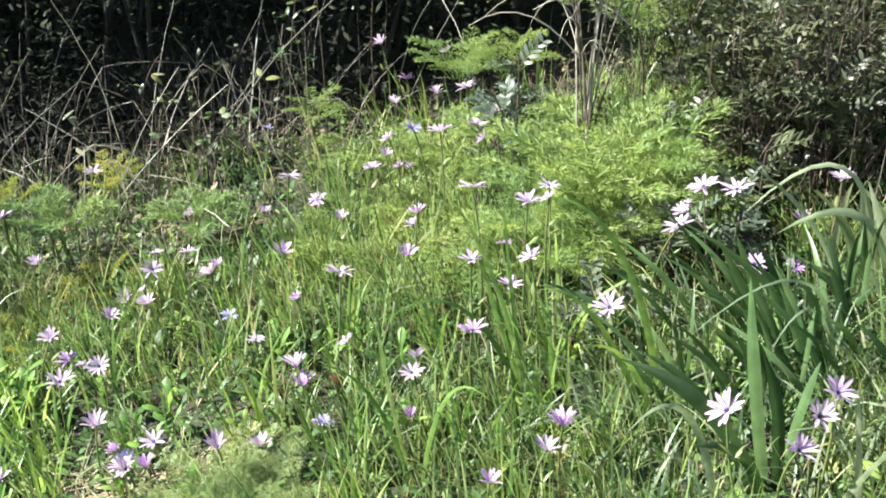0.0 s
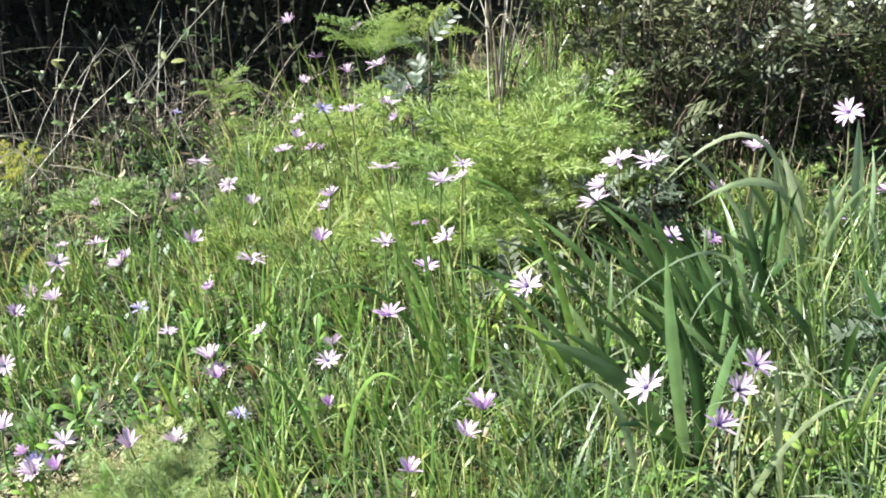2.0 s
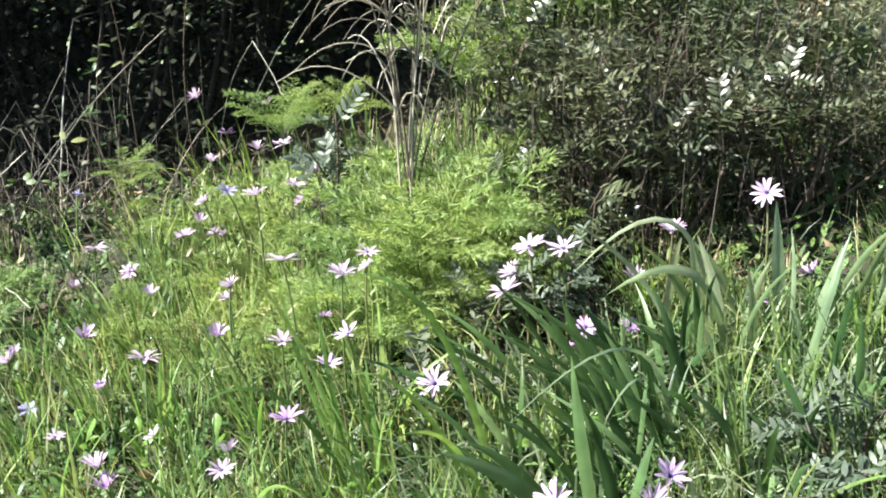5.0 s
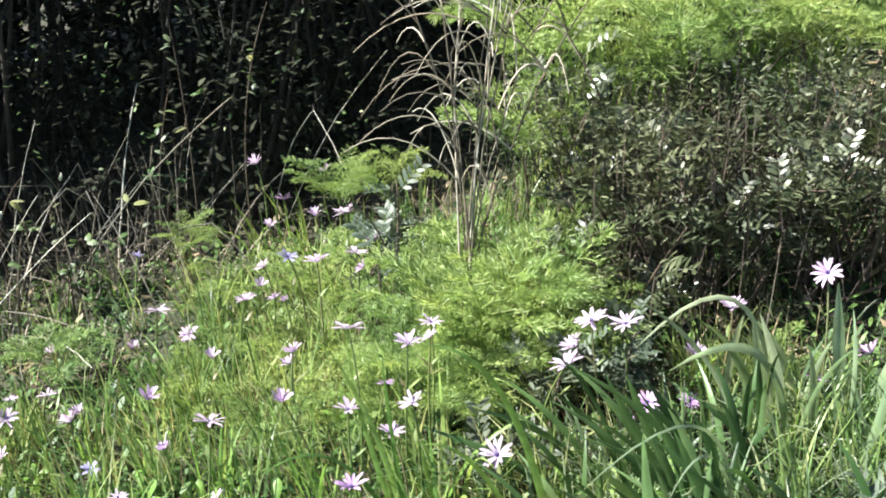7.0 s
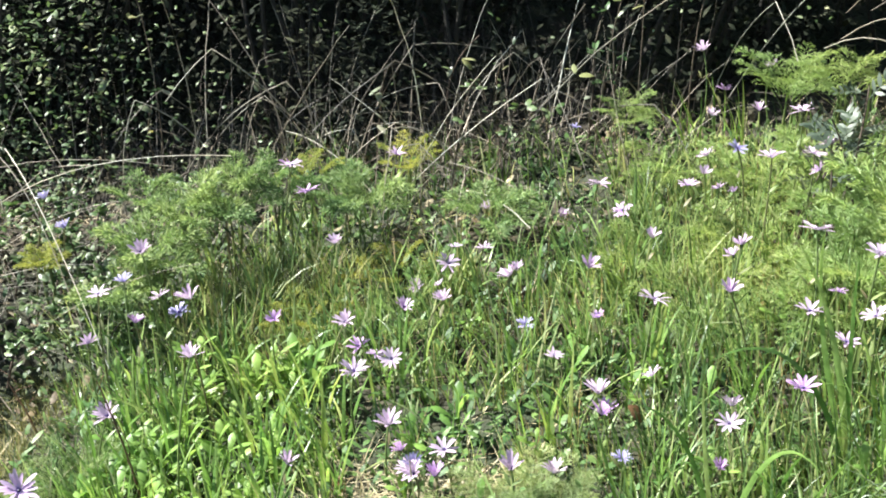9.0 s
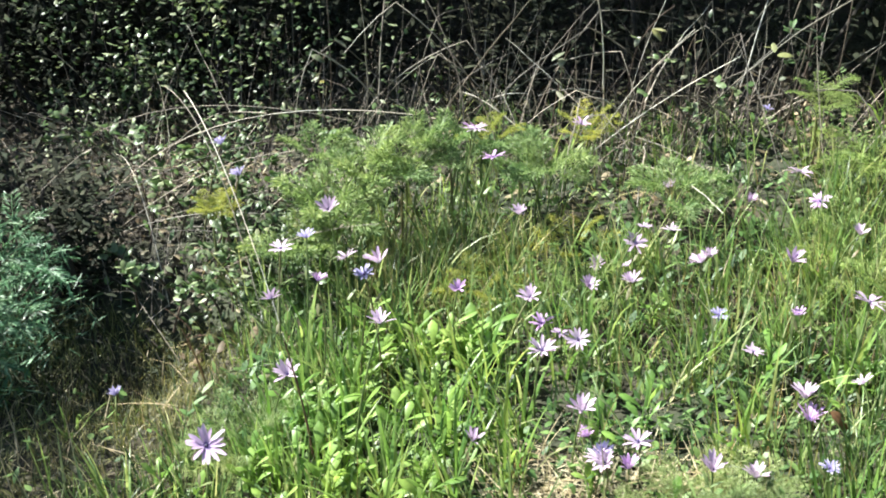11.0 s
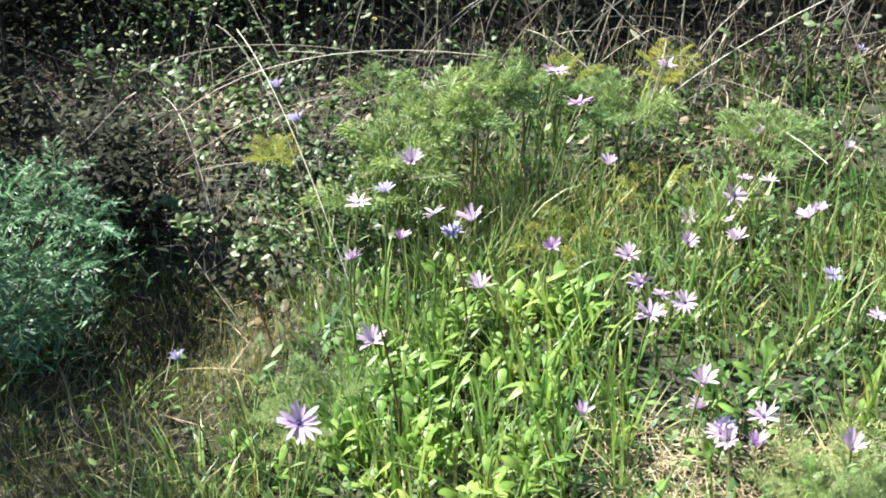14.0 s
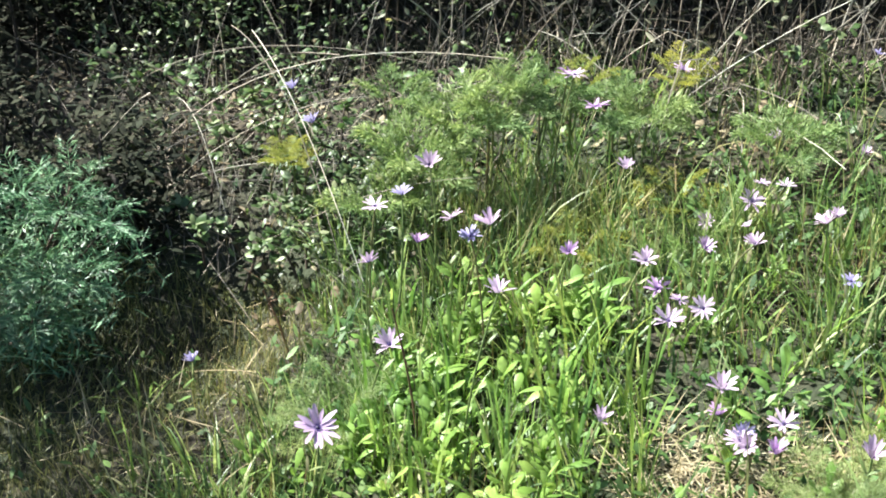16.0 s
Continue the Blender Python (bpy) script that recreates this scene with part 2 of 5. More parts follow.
def ground_z(x, y):
    """Height of the meadow: it rises to the right and towards the hedge, and falls to a shaded hollow on the left."""
    z = 0.03 + 0.6 * np.tanh(np.asarray(x) / 3.0) + 0.435 * np.tanh((np.asarray(y) - 1.7) / 3.0)
    # Dip added to the ground so that more shade gathers in the hollow.
    z = z - 0.09 * np.exp(-((np.asarray(x) + 1.38) / 0.13) ** 2 - ((np.asarray(y) - 1.66) / 0.13) ** 2)
    return z + 0.008 * np.sin(7.1 * np.asarray(x) + 1.0) * np.cos(6.3 * np.asarray(y)) + 0.005 * np.sin(19 * np.asarray(x)) * np.sin(17 * np.asarray(y) + 2)


def to_mesh(name, verts, faces, material, smooth=True):
    me = bpy.data.meshes.new(name)
    verts = np.asarray(verts, dtype=np.float32).reshape(-1, 3)
    faces = np.asarray(faces, dtype=np.int32)
    nf, k = faces.shape
    me.vertices.add(len(verts))
    me.vertices.foreach_set("co", verts.ravel())
    me.loops.add(nf * k)
    me.loops.foreach_set("vertex_index", faces.ravel())
    me.polygons.add(nf)
    me.polygons.foreach_set("loop_start", np.arange(0, nf * k, k, dtype=np.int32))
    me.polygons.foreach_set("use_smooth", np.full(nf, smooth))
    me.materials.append(material)
    me.update(calc_edges=True)
    return me


def merged(*pieces):
    """Several (verts, quads) into one."""
    vs, fs, off = [], [], 0
    for v, f in pieces:
        v, f = np.asarray(v).reshape(-1, 3), np.asarray(f)
        vs.append(v)
        fs.append(f + off)
        off += len(v)
    return np.concatenate(vs), np.concatenate(fs)


def ribbons(base, az, lean, curl, length, width, seg=4, shape="grass", twist=0.0, fold=0.0):
    """Many curved blades at once; each leaves its base upright, leans over and curls towards az."""
    n = len(base)
    base = np.asarray(base, float)
    az, lean, curl, length, width, twist = (np.broadcast_to(np.asarray(v, float), n) for v in (az, lean, curl, length, width, twist))
    s = np.linspace(0, 1, seg + 1)
    th = lean[:, None] + curl[:, None] * s[None, :] ** 1.4
    d = np.stack([np.sin(th) * np.cos(az)[:, None], np.sin(th) * np.sin(az)[:, None], np.cos(th)], -1)
    step = (length / seg)[:, None, None]
    c = np.concatenate([np.zeros((n, 1, 3)), np.cumsum((d[:, 1:] + d[:, :-1]) * 0.5 * step, 1)], 1) + base[:, None, :]
    side = np.stack([-np.sin(az), np.cos(az), np.zeros(n)], -1)[:, None, :]
    up = np.cross(np.broadcast_to(side, d.shape), d)
    tw = (twist[:, None] * s[None, :])[..., None]
    sd = np.cos(tw) * side + np.sin(tw) * up
    if shape == "grass":
        w = (1 - s ** 2.2) * (0.6 + 0.8 * s * (1 - s)) + 0.03
    elif shape == "oval":
        w = np.sin(np.pi * np.clip(0.04 + 0.94 * s, 0, 1)) ** 0.7
    else:
        w = np.clip(0.16 + 1.5 * (s - 0.35), 0.16, 1) * np.sqrt(np.clip(1.02 - s ** 5, 0, 1))
    hw = (width[:, None] * 0.5 * w[None, :])[..., None]
    if fold:
        nrm = np.cross(sd, d)
        a, b, e = c - sd * hw + nrm * hw * fold, c, c + sd * hw + nrm * hw * fold
        v = np.stack([a, b, e], 2).reshape(-1, 3)
        k = 3
        cols = (0, 1)
    else:
        v = np.stack([c - sd * hw, c + sd * hw], 2).reshape(-1, 3)
        k = 2
        cols = (0,)
    q = np.array([[r * k + j, r * k + j + 1, (r + 1) * k + j + 1, (r + 1) * k + j] for r in range(seg) for j in cols])
    f = (np.arange(n)[:, None, None] * (seg + 1) * k + q[None]).reshape(-1, 4)
    return v, f


def tube(points, r0, r1, sides=6):
    """A tapered round stem along points."""
    p = np.asarray(points, float)
    n = len(p)
    tan = np.gradient(p, axis=0)
    tan /= np.linalg.norm(tan, axis=1)[:, None] + 1e-9
    ref = np.where(np.abs(tan[:, 2:3]) > 0.9, np.array([[1.0, 0, 0]]), np.array([[0, 0, 1.0]]))
    a = np.cross(tan, ref)
    a /= np.linalg.norm(a, axis=1)[:, None]
    b = np.cross(tan, a)
    ang = np.arange(sides) * 2 * np.pi / sides
    r = np.linspace(r0, r1, n)[:, None, None]
    v = p[:, None, :] + r * (np.cos(ang)[None, :, None] * a[:, None, :] + np.sin(ang)[None, :, None] * b[:, None, :])
    f = [[i * sides + j, i * sides + (j + 1) % sides, (i + 1) * sides + (j + 1) % sides, (i + 1) * sides + j] for i in range(n - 1) for j in range(sides)]
    return v.reshape(-1, 3), np.array(f)


def bend(a, m, b, n=9):
    """A smooth curve from a to b that passes m."""
    a, m, b = (np.asarray(v, float) for v in (a, m, b))
    c = 2 * m - 0.5 * (a + b)
    s = np.linspace(0, 1, n)[:, None]
    return (1 - s) ** 2 * a + 2 * s * (1 - s) * c + s ** 2 * b


def sword(points, width, thick=0.12, face=(0.15, -1.0, 0.35), tip=0.35):
    """A sword-shaped leaf with a raised midrib along points."""
    p = np.asarray(points, float)
    n = len(p)
    tan = np.gradient(p, axis=0)
    tan /= np.linalg.norm(tan, axis=1)[:, None]
    side = np.cross(tan, np.asarray(face, float)[None, :])
    side /= np.linalg.norm(side, axis=1)[:, None]
    nrm = np.cross(side, tan)
    s = np.linspace(0, 1, n)
    w = 0.5 * width * np.minimum(1, (1 - s) / tip + 0.02) ** 0.75 * (0.75 + 0.25 * np.minimum(1, s * 4))
    hw = w[:, None]
    q = [(-1, 0), (-0.45, 0.8), (0, 1.5), (0.45, 0.8), (1, 0)]
    v = np.stack([p + side * hw * a + nrm * hw * thick * b for a, b in q], 1).reshape(-1, 3)
    f = [[i * 5 + j, i * 5 + j + 1, (i + 1) * 5 + j + 1, (i + 1) * 5 + j] for i in range(n - 1) for j in range(4)]
    return v, np.array(f)


def part(name, mesh, parent, m=None, label=""):
    """One mesh object under a thing or a part; m is its pose within the parent."""
    ob = new(name, mesh)
    ob.parent = parent
    if m is not None:
        ob.matrix_local = m
    return tagged(ob, label)


def root(name, x, y, z, label, category, group="", turn=0.0):
    ob = new(name)
    ob.empty_display_size = 0.05
    ob.matrix_world = pose(x, y, z, 0, 0, turn)
    return tagged(ob, label, category, group)


def stuff(name, piece, material, label, category):
    ob = new(name, to_mesh(name, *piece, material))
    return tagged(ob, label, category, kind="stuff")


# ---- ground ----
def axis(lo, hi, step, far):
    inner = np.arange(lo, hi + step / 2, step)
    outer = far * np.linspace(0.05, 1, 14) ** 2
    return np.concatenate([lo - outer[::-1] - step, inner, hi + outer + step])


gx, gy = axis(-2.4, 1.8, 0.03, 70), axis(0.0, 3.2, 0.03, 70)
GX, GY = np.meshgrid(gx, gy, indexing="ij")
GZ = ground_z(GX, GY)
near = (np.abs(GX) < 3) & (np.abs(GY - 1.7) < 2)
GZ = GZ + np.where(near, rng.normal(0, 0.0035, GZ.shape), 0)
nx, ny = GX.shape
ii, jj = np.meshgrid(np.arange(nx - 1), np.arange(ny - 1), indexing="ij")
quads = np.stack([ii * ny + jj, (ii + 1) * ny + jj, (ii + 1) * ny + jj + 1, ii * ny + jj + 1], -1).reshape(-1, 4)
ground = new("ground", to_mesh("ground", np.stack([GX, GY, GZ], -1), quads, SOIL))
tagged(ground, "brown soil with dead plant bits under the meadow", "ground", kind="structure")


# ---- hedge behind the meadow ----
def hedge_shrub(x, y, wide, deep, tall, leaves, seed):
    """A dense shrub, coloured dark for shade: forked branches and a mass of small leaves."""
    r = np.random.default_rng(seed)
    z0 = float(ground_z(x, y))
    ob = root("hedge_shrub", x, y, z0, "dense evergreen hedge shrub by the meadow, deep shade put into its dark colour", "shrub", "hedge shrubs")
    for i in range(9):
        a = r.uniform(0, 2 * np.pi)
        e = np.array([np.cos(a) * wide * r.uniform(0.2, 0.9), np.sin(a) * deep * r.uniform(0.2, 0.9), tall * r.uniform(0.5, 0.95)])
        b0 = np.array([r.normal(0, 0.08), r.normal(0, 0.06), -0.03])
        v = tube(bend(b0, (b0 + e) / 2 + r.normal(0, 0.06, 3), e), 0.007, 0.002)
        part("branch", to_mesh("branch", *v, BARK_SHADED), ob)
    u = r.normal(size=(170, 3))
    u /= np.linalg.norm(u, axis=1)[:, None]
    rad = r.uniform(0.35, 1.0, 170) ** 0.6
    p = np.stack([u[:, 0] * wide * rad, u[:, 1] * deep * rad, tall * (0.47 + 0.53 * np.sign(u[:, 2]) * np.abs(u[:, 2]) ** 0.7 * rad)], -1)
    low = r.uniform(0, 1, 170) < 0.5
    p[:, 2] = np.where(low, r.uniform(0.0, min(0.6, tall), 170), p[:, 2])
    p = p[r.integers(0, 170, leaves)]
    p += r.normal(0, 0.042, p.shape)
    p[:, 2] = np.maximum(p[:, 2], 0.01)
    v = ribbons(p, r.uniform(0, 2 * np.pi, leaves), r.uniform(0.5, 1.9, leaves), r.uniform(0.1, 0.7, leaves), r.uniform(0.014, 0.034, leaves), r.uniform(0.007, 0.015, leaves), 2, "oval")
    f = part("foliage", to_mesh("foliage", *v, HEDGE_SHADED), ob)
    tagged(f, kind="stuff")
    return ob


k = 0
for row, (y, tall, n, x0, x1) in enumerate(((2.80, 1.35, 2500, -3.3, 2.2), (3.40, 1.9, 2000, -4.2, 2.6), (3.85, 2.2, 1400, -4.6, 3.0))):
    for x in np.arange(x0, x1, 0.42):
        fwd = (0.30 if x > 0.1 else 0.14 if x > -0.3 else 0.0) if row == 0 else 0.26 if x > 0.1 else 0.0
        hedge_shrub(float(x) + 0.1 * math.sin(3 * k), y + fwd + 0.05 * math.cos(2.0 * k), 0.34, 0.27, tall * (0.9 + 0.2 * math.sin(5.0 * k) ** 2), n, 100 + k)
        k += 1
# Left end of the hedge; those past x -2.6 stand unseen, casting shade.
for x, y, tall in ((-1.80, 2.72, 0.8), (-2.18, 2.58, 0.5), (-2.55, 2.3, 0.5), (-2.85, 2.0, 1.35), (-2.80, 1.68, 1.15), (-2.88, 2.32, 1.2), (-2.70, 2.55, 1.0), (-2.5, 2.8, 0.8), (-2.45, 1.0, 0.8)):
    hedge_shrub(x, y, 0.3, 0.26, tall, 2200, 100 + k)
    k += 1


# Shrubs added behind the wormwood to darken and shade the hollow's edge.
hedge_shrub(-1.93, 1.80, 0.11, 0.13, 0.33, 1300, 191)
hedge_shrub(-2.22, 2.02, 0.22, 0.2, 0.62, 1900, 193)
hedge_shrub(-1.65, 1.85, 0.10, 0.08, 0.25, 1200, 192)
# Tall shrub added out of view to shade the hollow's near corner.
hedge_shrub(-2.08, 1.27, 0.27, 0.27, 1.08, 6000, 190)


def hedge_tree(x, y, seed):
    """An unseen evergreen added behind the hedge to shade it: trunk, limbs and a broad crown that roofs the hedge."""
    r = np.random.default_rng(seed)
    ob = root("unseen_shade_tree", x, y, float(ground_z(x, y)), "unseen evergreen tree added so that its crown shades the hedge below", "tree", "trees behind the hedge")
    trunk = bend((0, 0, -0.05), (r.normal(0, 0.04), 0.02, 0.8), (r.normal(0, 0.06), 0, 1.7), 9)
    part("trunk", to_mesh("trunk", *tube(trunk, 0.05, 0.022, 8), BARK_SHADED), ob)
    for i in range(7):
        a = 2 * np.pi * i / 7 + r.normal(0, 0.2)
        b0 = trunk[4 + i % 4]
        e = b0 + np.array([0.6 * np.cos(a), 0.6 * np.sin(a), r.uniform(0.2, 0.6)])
        part("limb", to_mesh("limb", *tube(bend(b0, (b0 + e) / 2 + np.array([0, 0, 0.06]), e, 7), 0.018, 0.006, 6), BARK_SHADED), ob)
    n = 3900
    u = r.normal(size=(260, 3))
    u /= np.linalg.norm(u, axis=1)[:, None]
    c = u * np.array([0.72, 0.70, 0.5]) * r.uniform(0.2, 1.0, (260, 1)) ** 0.5 + np.array([0, 0, 1.45])
    p = c[r.integers(0, 260, n)] + r.normal(0, 0.06, (n, 3))
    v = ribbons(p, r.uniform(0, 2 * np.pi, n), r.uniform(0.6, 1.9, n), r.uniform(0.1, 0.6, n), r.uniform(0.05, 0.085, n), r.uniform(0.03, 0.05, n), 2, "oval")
    tagged(part("crown", to_mesh("crown", *v, HEDGE_SHADED), ob), kind="stuff")


# Row of unseen trees, added to keep sky and sun off the hedge.
for i, x in enumerate(np.arange(-5.0, 2.6, 0.95)):
    hedge_tree(float(x), 3.36 + 0.05 * math.sin(2.3 * i) + (0.28 if x > -0.3 else 0.0), 150 + i)


def hedge_floor():
    """Low leaves, coloured dark for shade, and dead stems that fill the foot of the hedge."""
    r = np.random.default_rng(195)
    n = 15000
    x, y = r.uniform(-3.8, 2.4, n), 2.48 + 1.7 * r.uniform(0, 1, n) ** 1.3
    y += np.where(x > 0.1, 0.4, np.where(x > -0.3, 0.25, 0.0))
    p = np.stack([x, y, ground_z(x, y) + (0.03 + 0.5 * np.clip((y - 2.45) / 0.4, 0, 1)) * r.uniform(0, 1, n) ** 1.2], -1)
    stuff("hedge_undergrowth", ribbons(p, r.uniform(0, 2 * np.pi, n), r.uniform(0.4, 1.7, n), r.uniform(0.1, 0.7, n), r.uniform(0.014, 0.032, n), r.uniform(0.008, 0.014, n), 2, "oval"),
          HEDGE_SHADED, "leaves filling the foot of the hedge, coloured dark for its shade", "undergrowth")
    n = 440
    x, y = r.uniform(-1.9, -0.25, n), r.uniform(2.28, 2.75, n)
    x = np.where(r.uniform(0, 1, n) < 0.25, r.normal(-0.60, 0.11, n), x)
    p = np.stack([x, y, ground_z(x, y) - 0.003], -1)
    stuff("dead_hedge_stems", ribbons(p, r.uniform(0, 2 * np.pi, n), np.abs(r.normal(0.2, 0.4, n)), r.normal(0.3, 0.9, n), r.uniform(0.08, 0.42, n), r.uniform(0.0014, 0.003, n), 7, "grass", r.normal(0, 1, n)),
          TWIG, "thin grey dead stems standing before the hedge", "stems")
    n = 260
    c = np.stack([r.uniform(-1.9, 0.05, 120), r.uniform(2.38, 2.62, 120), r.uniform(0.08, 0.62, 120)], -1)
    p = c[r.integers(0, 120, n)] + r.normal(0, 0.02, (n, 3))
    p[:, 2] += ground_z(p[:, 0], p[:, 1])
    stuff("hedge_front_leaves", ribbons(p, r.uniform(0, 2 * np.pi, n), r.uniform(0.3, 2.2, n), r.uniform(0.2, 0.8, n), r.uniform(0.006, 0.017, n), r.uniform(0.004, 0.009, n), 3, "oval", r.normal(0, 0.6, n), 0.2),
          BRAMBLE_MASS, "small sunlit leaves on the twigs before the dark hedge", "leaves")


hedge_floor()


def hedge_back():
    """Thick leaves, coloured dark for shade, far inside the hedge that close it towards the open ground behind."""
    r = np.random.default_rng(197)
    n = 9500
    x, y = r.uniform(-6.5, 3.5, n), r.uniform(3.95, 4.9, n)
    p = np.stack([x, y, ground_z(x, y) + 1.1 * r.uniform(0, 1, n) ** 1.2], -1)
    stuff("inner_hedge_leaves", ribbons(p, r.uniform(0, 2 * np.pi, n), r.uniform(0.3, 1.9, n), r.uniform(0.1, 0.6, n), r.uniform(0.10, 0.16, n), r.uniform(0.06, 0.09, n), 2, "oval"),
          HEDGE_SHADED, "dense leaves deep inside the hedge, coloured dark for its shade", "undergrowth")


hedge_back()


# ---- fennel, wormwood ----
def frond_mesh(name, seed, material, pairs=8, thread=0.031, wide=0.0016, droop=1.0, length=0.26, start=0.3, side=0.42, per=6, nodes=5, fan=0.6):
    """A feathery leaf: stalk, side stalks, and threads on each of them."""
    r = np.random.default_rng(seed)
    s = np.linspace(0, 1, 12)
    th = 0.12 + droop * s ** 1.3
    d = np.stack([np.sin(th), 0.06 * np.sin(5 * s), np.cos(th)], -1)
    c = np.concatenate([np.zeros((1, 3)), np.cumsum(d[:-1] * length / 11, 0)])
    pieces = [tube(c, 0.0022, 0.0007, 5)]
    P, D, L = [], [], []
    for i in range(pairs):
        q = start + (1 - start) * (i + 0.5) / pairs
        k = q * 11
        j = min(int(k), 10)
        o = c[j] + (c[j + 1] - c[j]) * (k - j)
        t = d[j]
        for sg in (-1, 1):
            w = 0.75 * t * r.uniform(0.5, 1.1) + sg * np.array([0, 1, 0]) + np.array([0, 0, r.uniform(-0.1, 0.35)])
            w /= np.linalg.norm(w)
            ln = length * side * (1 - 0.75 * (q - start) / (1 - start)) * r.uniform(0.75, 1.15)
            e = o + w * ln + np.array([0, 0, -0.12 * ln])
            pieces.append(tube(bend(o, (o + e) / 2 + np.array([0, 0, 0.08 * ln]), e, 4), 0.0011, 0.0005, 4))
            for m in range(nodes):
                a = (m + 0.7) / nodes
                b = o + (e - o) * a + np.array([0, 0, 0.2 * ln * a * (1 - a)])
                for _ in range(per):
                    v = w * r.uniform(0.3, 1.0) + r.normal(0, fan, 3) + 0.3 * t + np.array([0, 0, 0.2])
                    P.append(b)
                    D.append(v / np.linalg.norm(v))
                    L.append(thread * r.uniform(0.6, 1.2) * (1 - 0.35 * a))
    for _ in range(per * 4):
        v = d[-1] + r.normal(0, 0.6, 3)
        P.append(c[-1])
        D.append(v / np.linalg.norm(v))
        L.append(thread * r.uniform(0.6, 1.2))
    P, D, L = np.array(P), np.array(D), np.array(L)[:, None]
    sd = np.cross(D, r.normal(size=D.shape))
    sd /= np.linalg.norm(sd, axis=1)[:, None]
    mid = P + D * L * 0.55 + r.normal(0, 0.0012, P.shape)
    tip = P + D * L + np.array([0, 0, -0.12]) * L
    v = np.stack([P, mid - sd * wide / 2, tip, mid + sd * wide / 2], 1).reshape(-1, 3)
    f = np.arange(len(P) * 4).reshape(-1, 4)
    pieces.append((v, f))
    return to_mesh(name, *merged(*pieces), material, False)


FROND = [frond_mesh("frond", 11 + i, FENNEL, droop=0.9 + 0.3 * i, pairs=9, thread=0.028, wide=0.0018, per=5, nodes=6, start=0.12, fan=0.33, side=0.46) for i in range(4)]
FROND_DEEP = [frond_mesh("frond", 21 + i, FENNEL_DEEP, droop=1.0 + 0.4 * i, pairs=7, thread=0.052, wide=0.0046, per=4, nodes=6, fan=0.45) for i in range(3)]
FROND_PALE = [frond_mesh("frond", 51 + i, FENNEL_PALE, droop=0.9 + 0.3 * i, thread=0.034, wide=0.0016, per=7, start=0.15) for i in range(2)]
FROND_YELLOW = [frond_mesh("frond", 31 + i, FENNEL_YELLOW, droop=0.9 + 0.3 * i, thread=0.026, per=6, nodes=6) for i in range(2)]


def cut_leaf_mesh(seed, material, droop):
    """A leaf, 0.1 long, cut into long narrow finger lobes that fork."""
    r = np.random.default_rng(seed)
    s = np.linspace(0, 1, 8)
    th = 0.15 + droop * s
    d = np.stack([np.sin(th), np.zeros(8), np.cos(th)], -1)
    c = np.concatenate([np.zeros((1, 3)), np.cumsum(d[:-1] * 0.1 / 7, 0)])
    pieces = [tube(c, 0.0012, 0.0006, 4)]
    B, D, L, W = [], [], [], []
    for i in range(8):
        q = 0.22 + 0.76 * i / 7
        k = min(q * 7, 6.99)
        o = c[int(k)] + (c[int(k) + 1] - c[int(k)]) * (k - int(k))
        t = d[int(k)]
        for sg in (-1, 1):
            w = t * r.uniform(0.7, 1.2) + np.array([0, sg * 0.9, 0]) + r.normal(0, 0.16, 3)
            w /= np.linalg.norm(w)
            ln = 0.040 * (1 - 0.45 * abs(q - 0.5)) * r.uniform(0.8, 1.15)
            B.append(o), D.append(w), L.append(ln), W.append(0.0036)
            for h in (0.45,):
                for s2 in (-1, 1):
                    w2 = w + s2 * 0.5 * t + r.normal(0, 0.12, 3)
                    B.append(o + w * ln * h), D.append(w2 / np.linalg.norm(w2)), L.append(ln * r.uniform(0.4, 0.6)), W.append(0.0033)
    B, D, L, W = np.array(B), np.array(D), np.array(L)[:, None], np.array(W)[:, None]
    sd = np.cross(D, np.array([-0.5, 0, 1.0]) + r.normal(0, 0.2, D.shape))
    sd /= np.linalg.norm(sd, axis=1)[:, None]
    mid, tip = B + D * L * 0.6, B + D * L + np.array([0, 0, -0.1]) * L
    v = np.stack([B - sd * W * 0.3, mid - sd * W * 0.5, tip, mid + sd * W * 0.5], 1).reshape(-1, 3)
    pieces.append((v, np.arange(len(v)).reshape(-1, 4)))
    return to_mesh("leaf", *merged(*pieces), material, False)


FROND_BLUE = [cut_leaf_mesh(41 + i, FENNEL_BLUE, 0.4 + 0.35 * i) for i in range(3)]


def feathery_plant(x, y, top, radius, count, meshes, label, category, seed, lift=0.0):
    """A clump of feathery leaves that fan out of one foot into a dome."""
    r = np.random.default_rng(seed)
    z0 = float(ground_z(x, y))
    ob = root("fennel_plant", x, y, z0 - 0.004, label, category, category + " clumps")
    for i in range(count):
        a = 360 * i / count * 2.4 + r.uniform(-25, 25)
        q = math.sqrt((i + 0.5) / count)
        size = (top / 0.25) * (1 - 0.22 * q) * r.uniform(0.85, 1.12)
        lean = -12 + 62 * q * min(1.3, radius / max(top, 0.05)) + r.uniform(-8, 8)
        m = pose(0.25 * radius * q * math.cos(radians(a)), 0.25 * radius * q * math.sin(radians(a)), lift, 0, 0, a) @ pose(0, 0, 0, r.uniform(-14, 14), lean, 0)
        part("frond", meshes[int(r.integers(len(meshes)))], ob, m @ Matrix.Scale(size, 4))
    if lift > 0:
        for i in range(3):
            e = np.array([r.normal(0, 0.012), r.normal(0, 0.012), lift + 0.01])
            part("stem", to_mesh("stem", *tube(bend((r.normal(0, 0.012), r.normal(0, 0.012), 0), e * 0.5 + r.normal(0, 0.006, 3), e), 0.003, 0.002, 5), STEM), ob)
    return ob


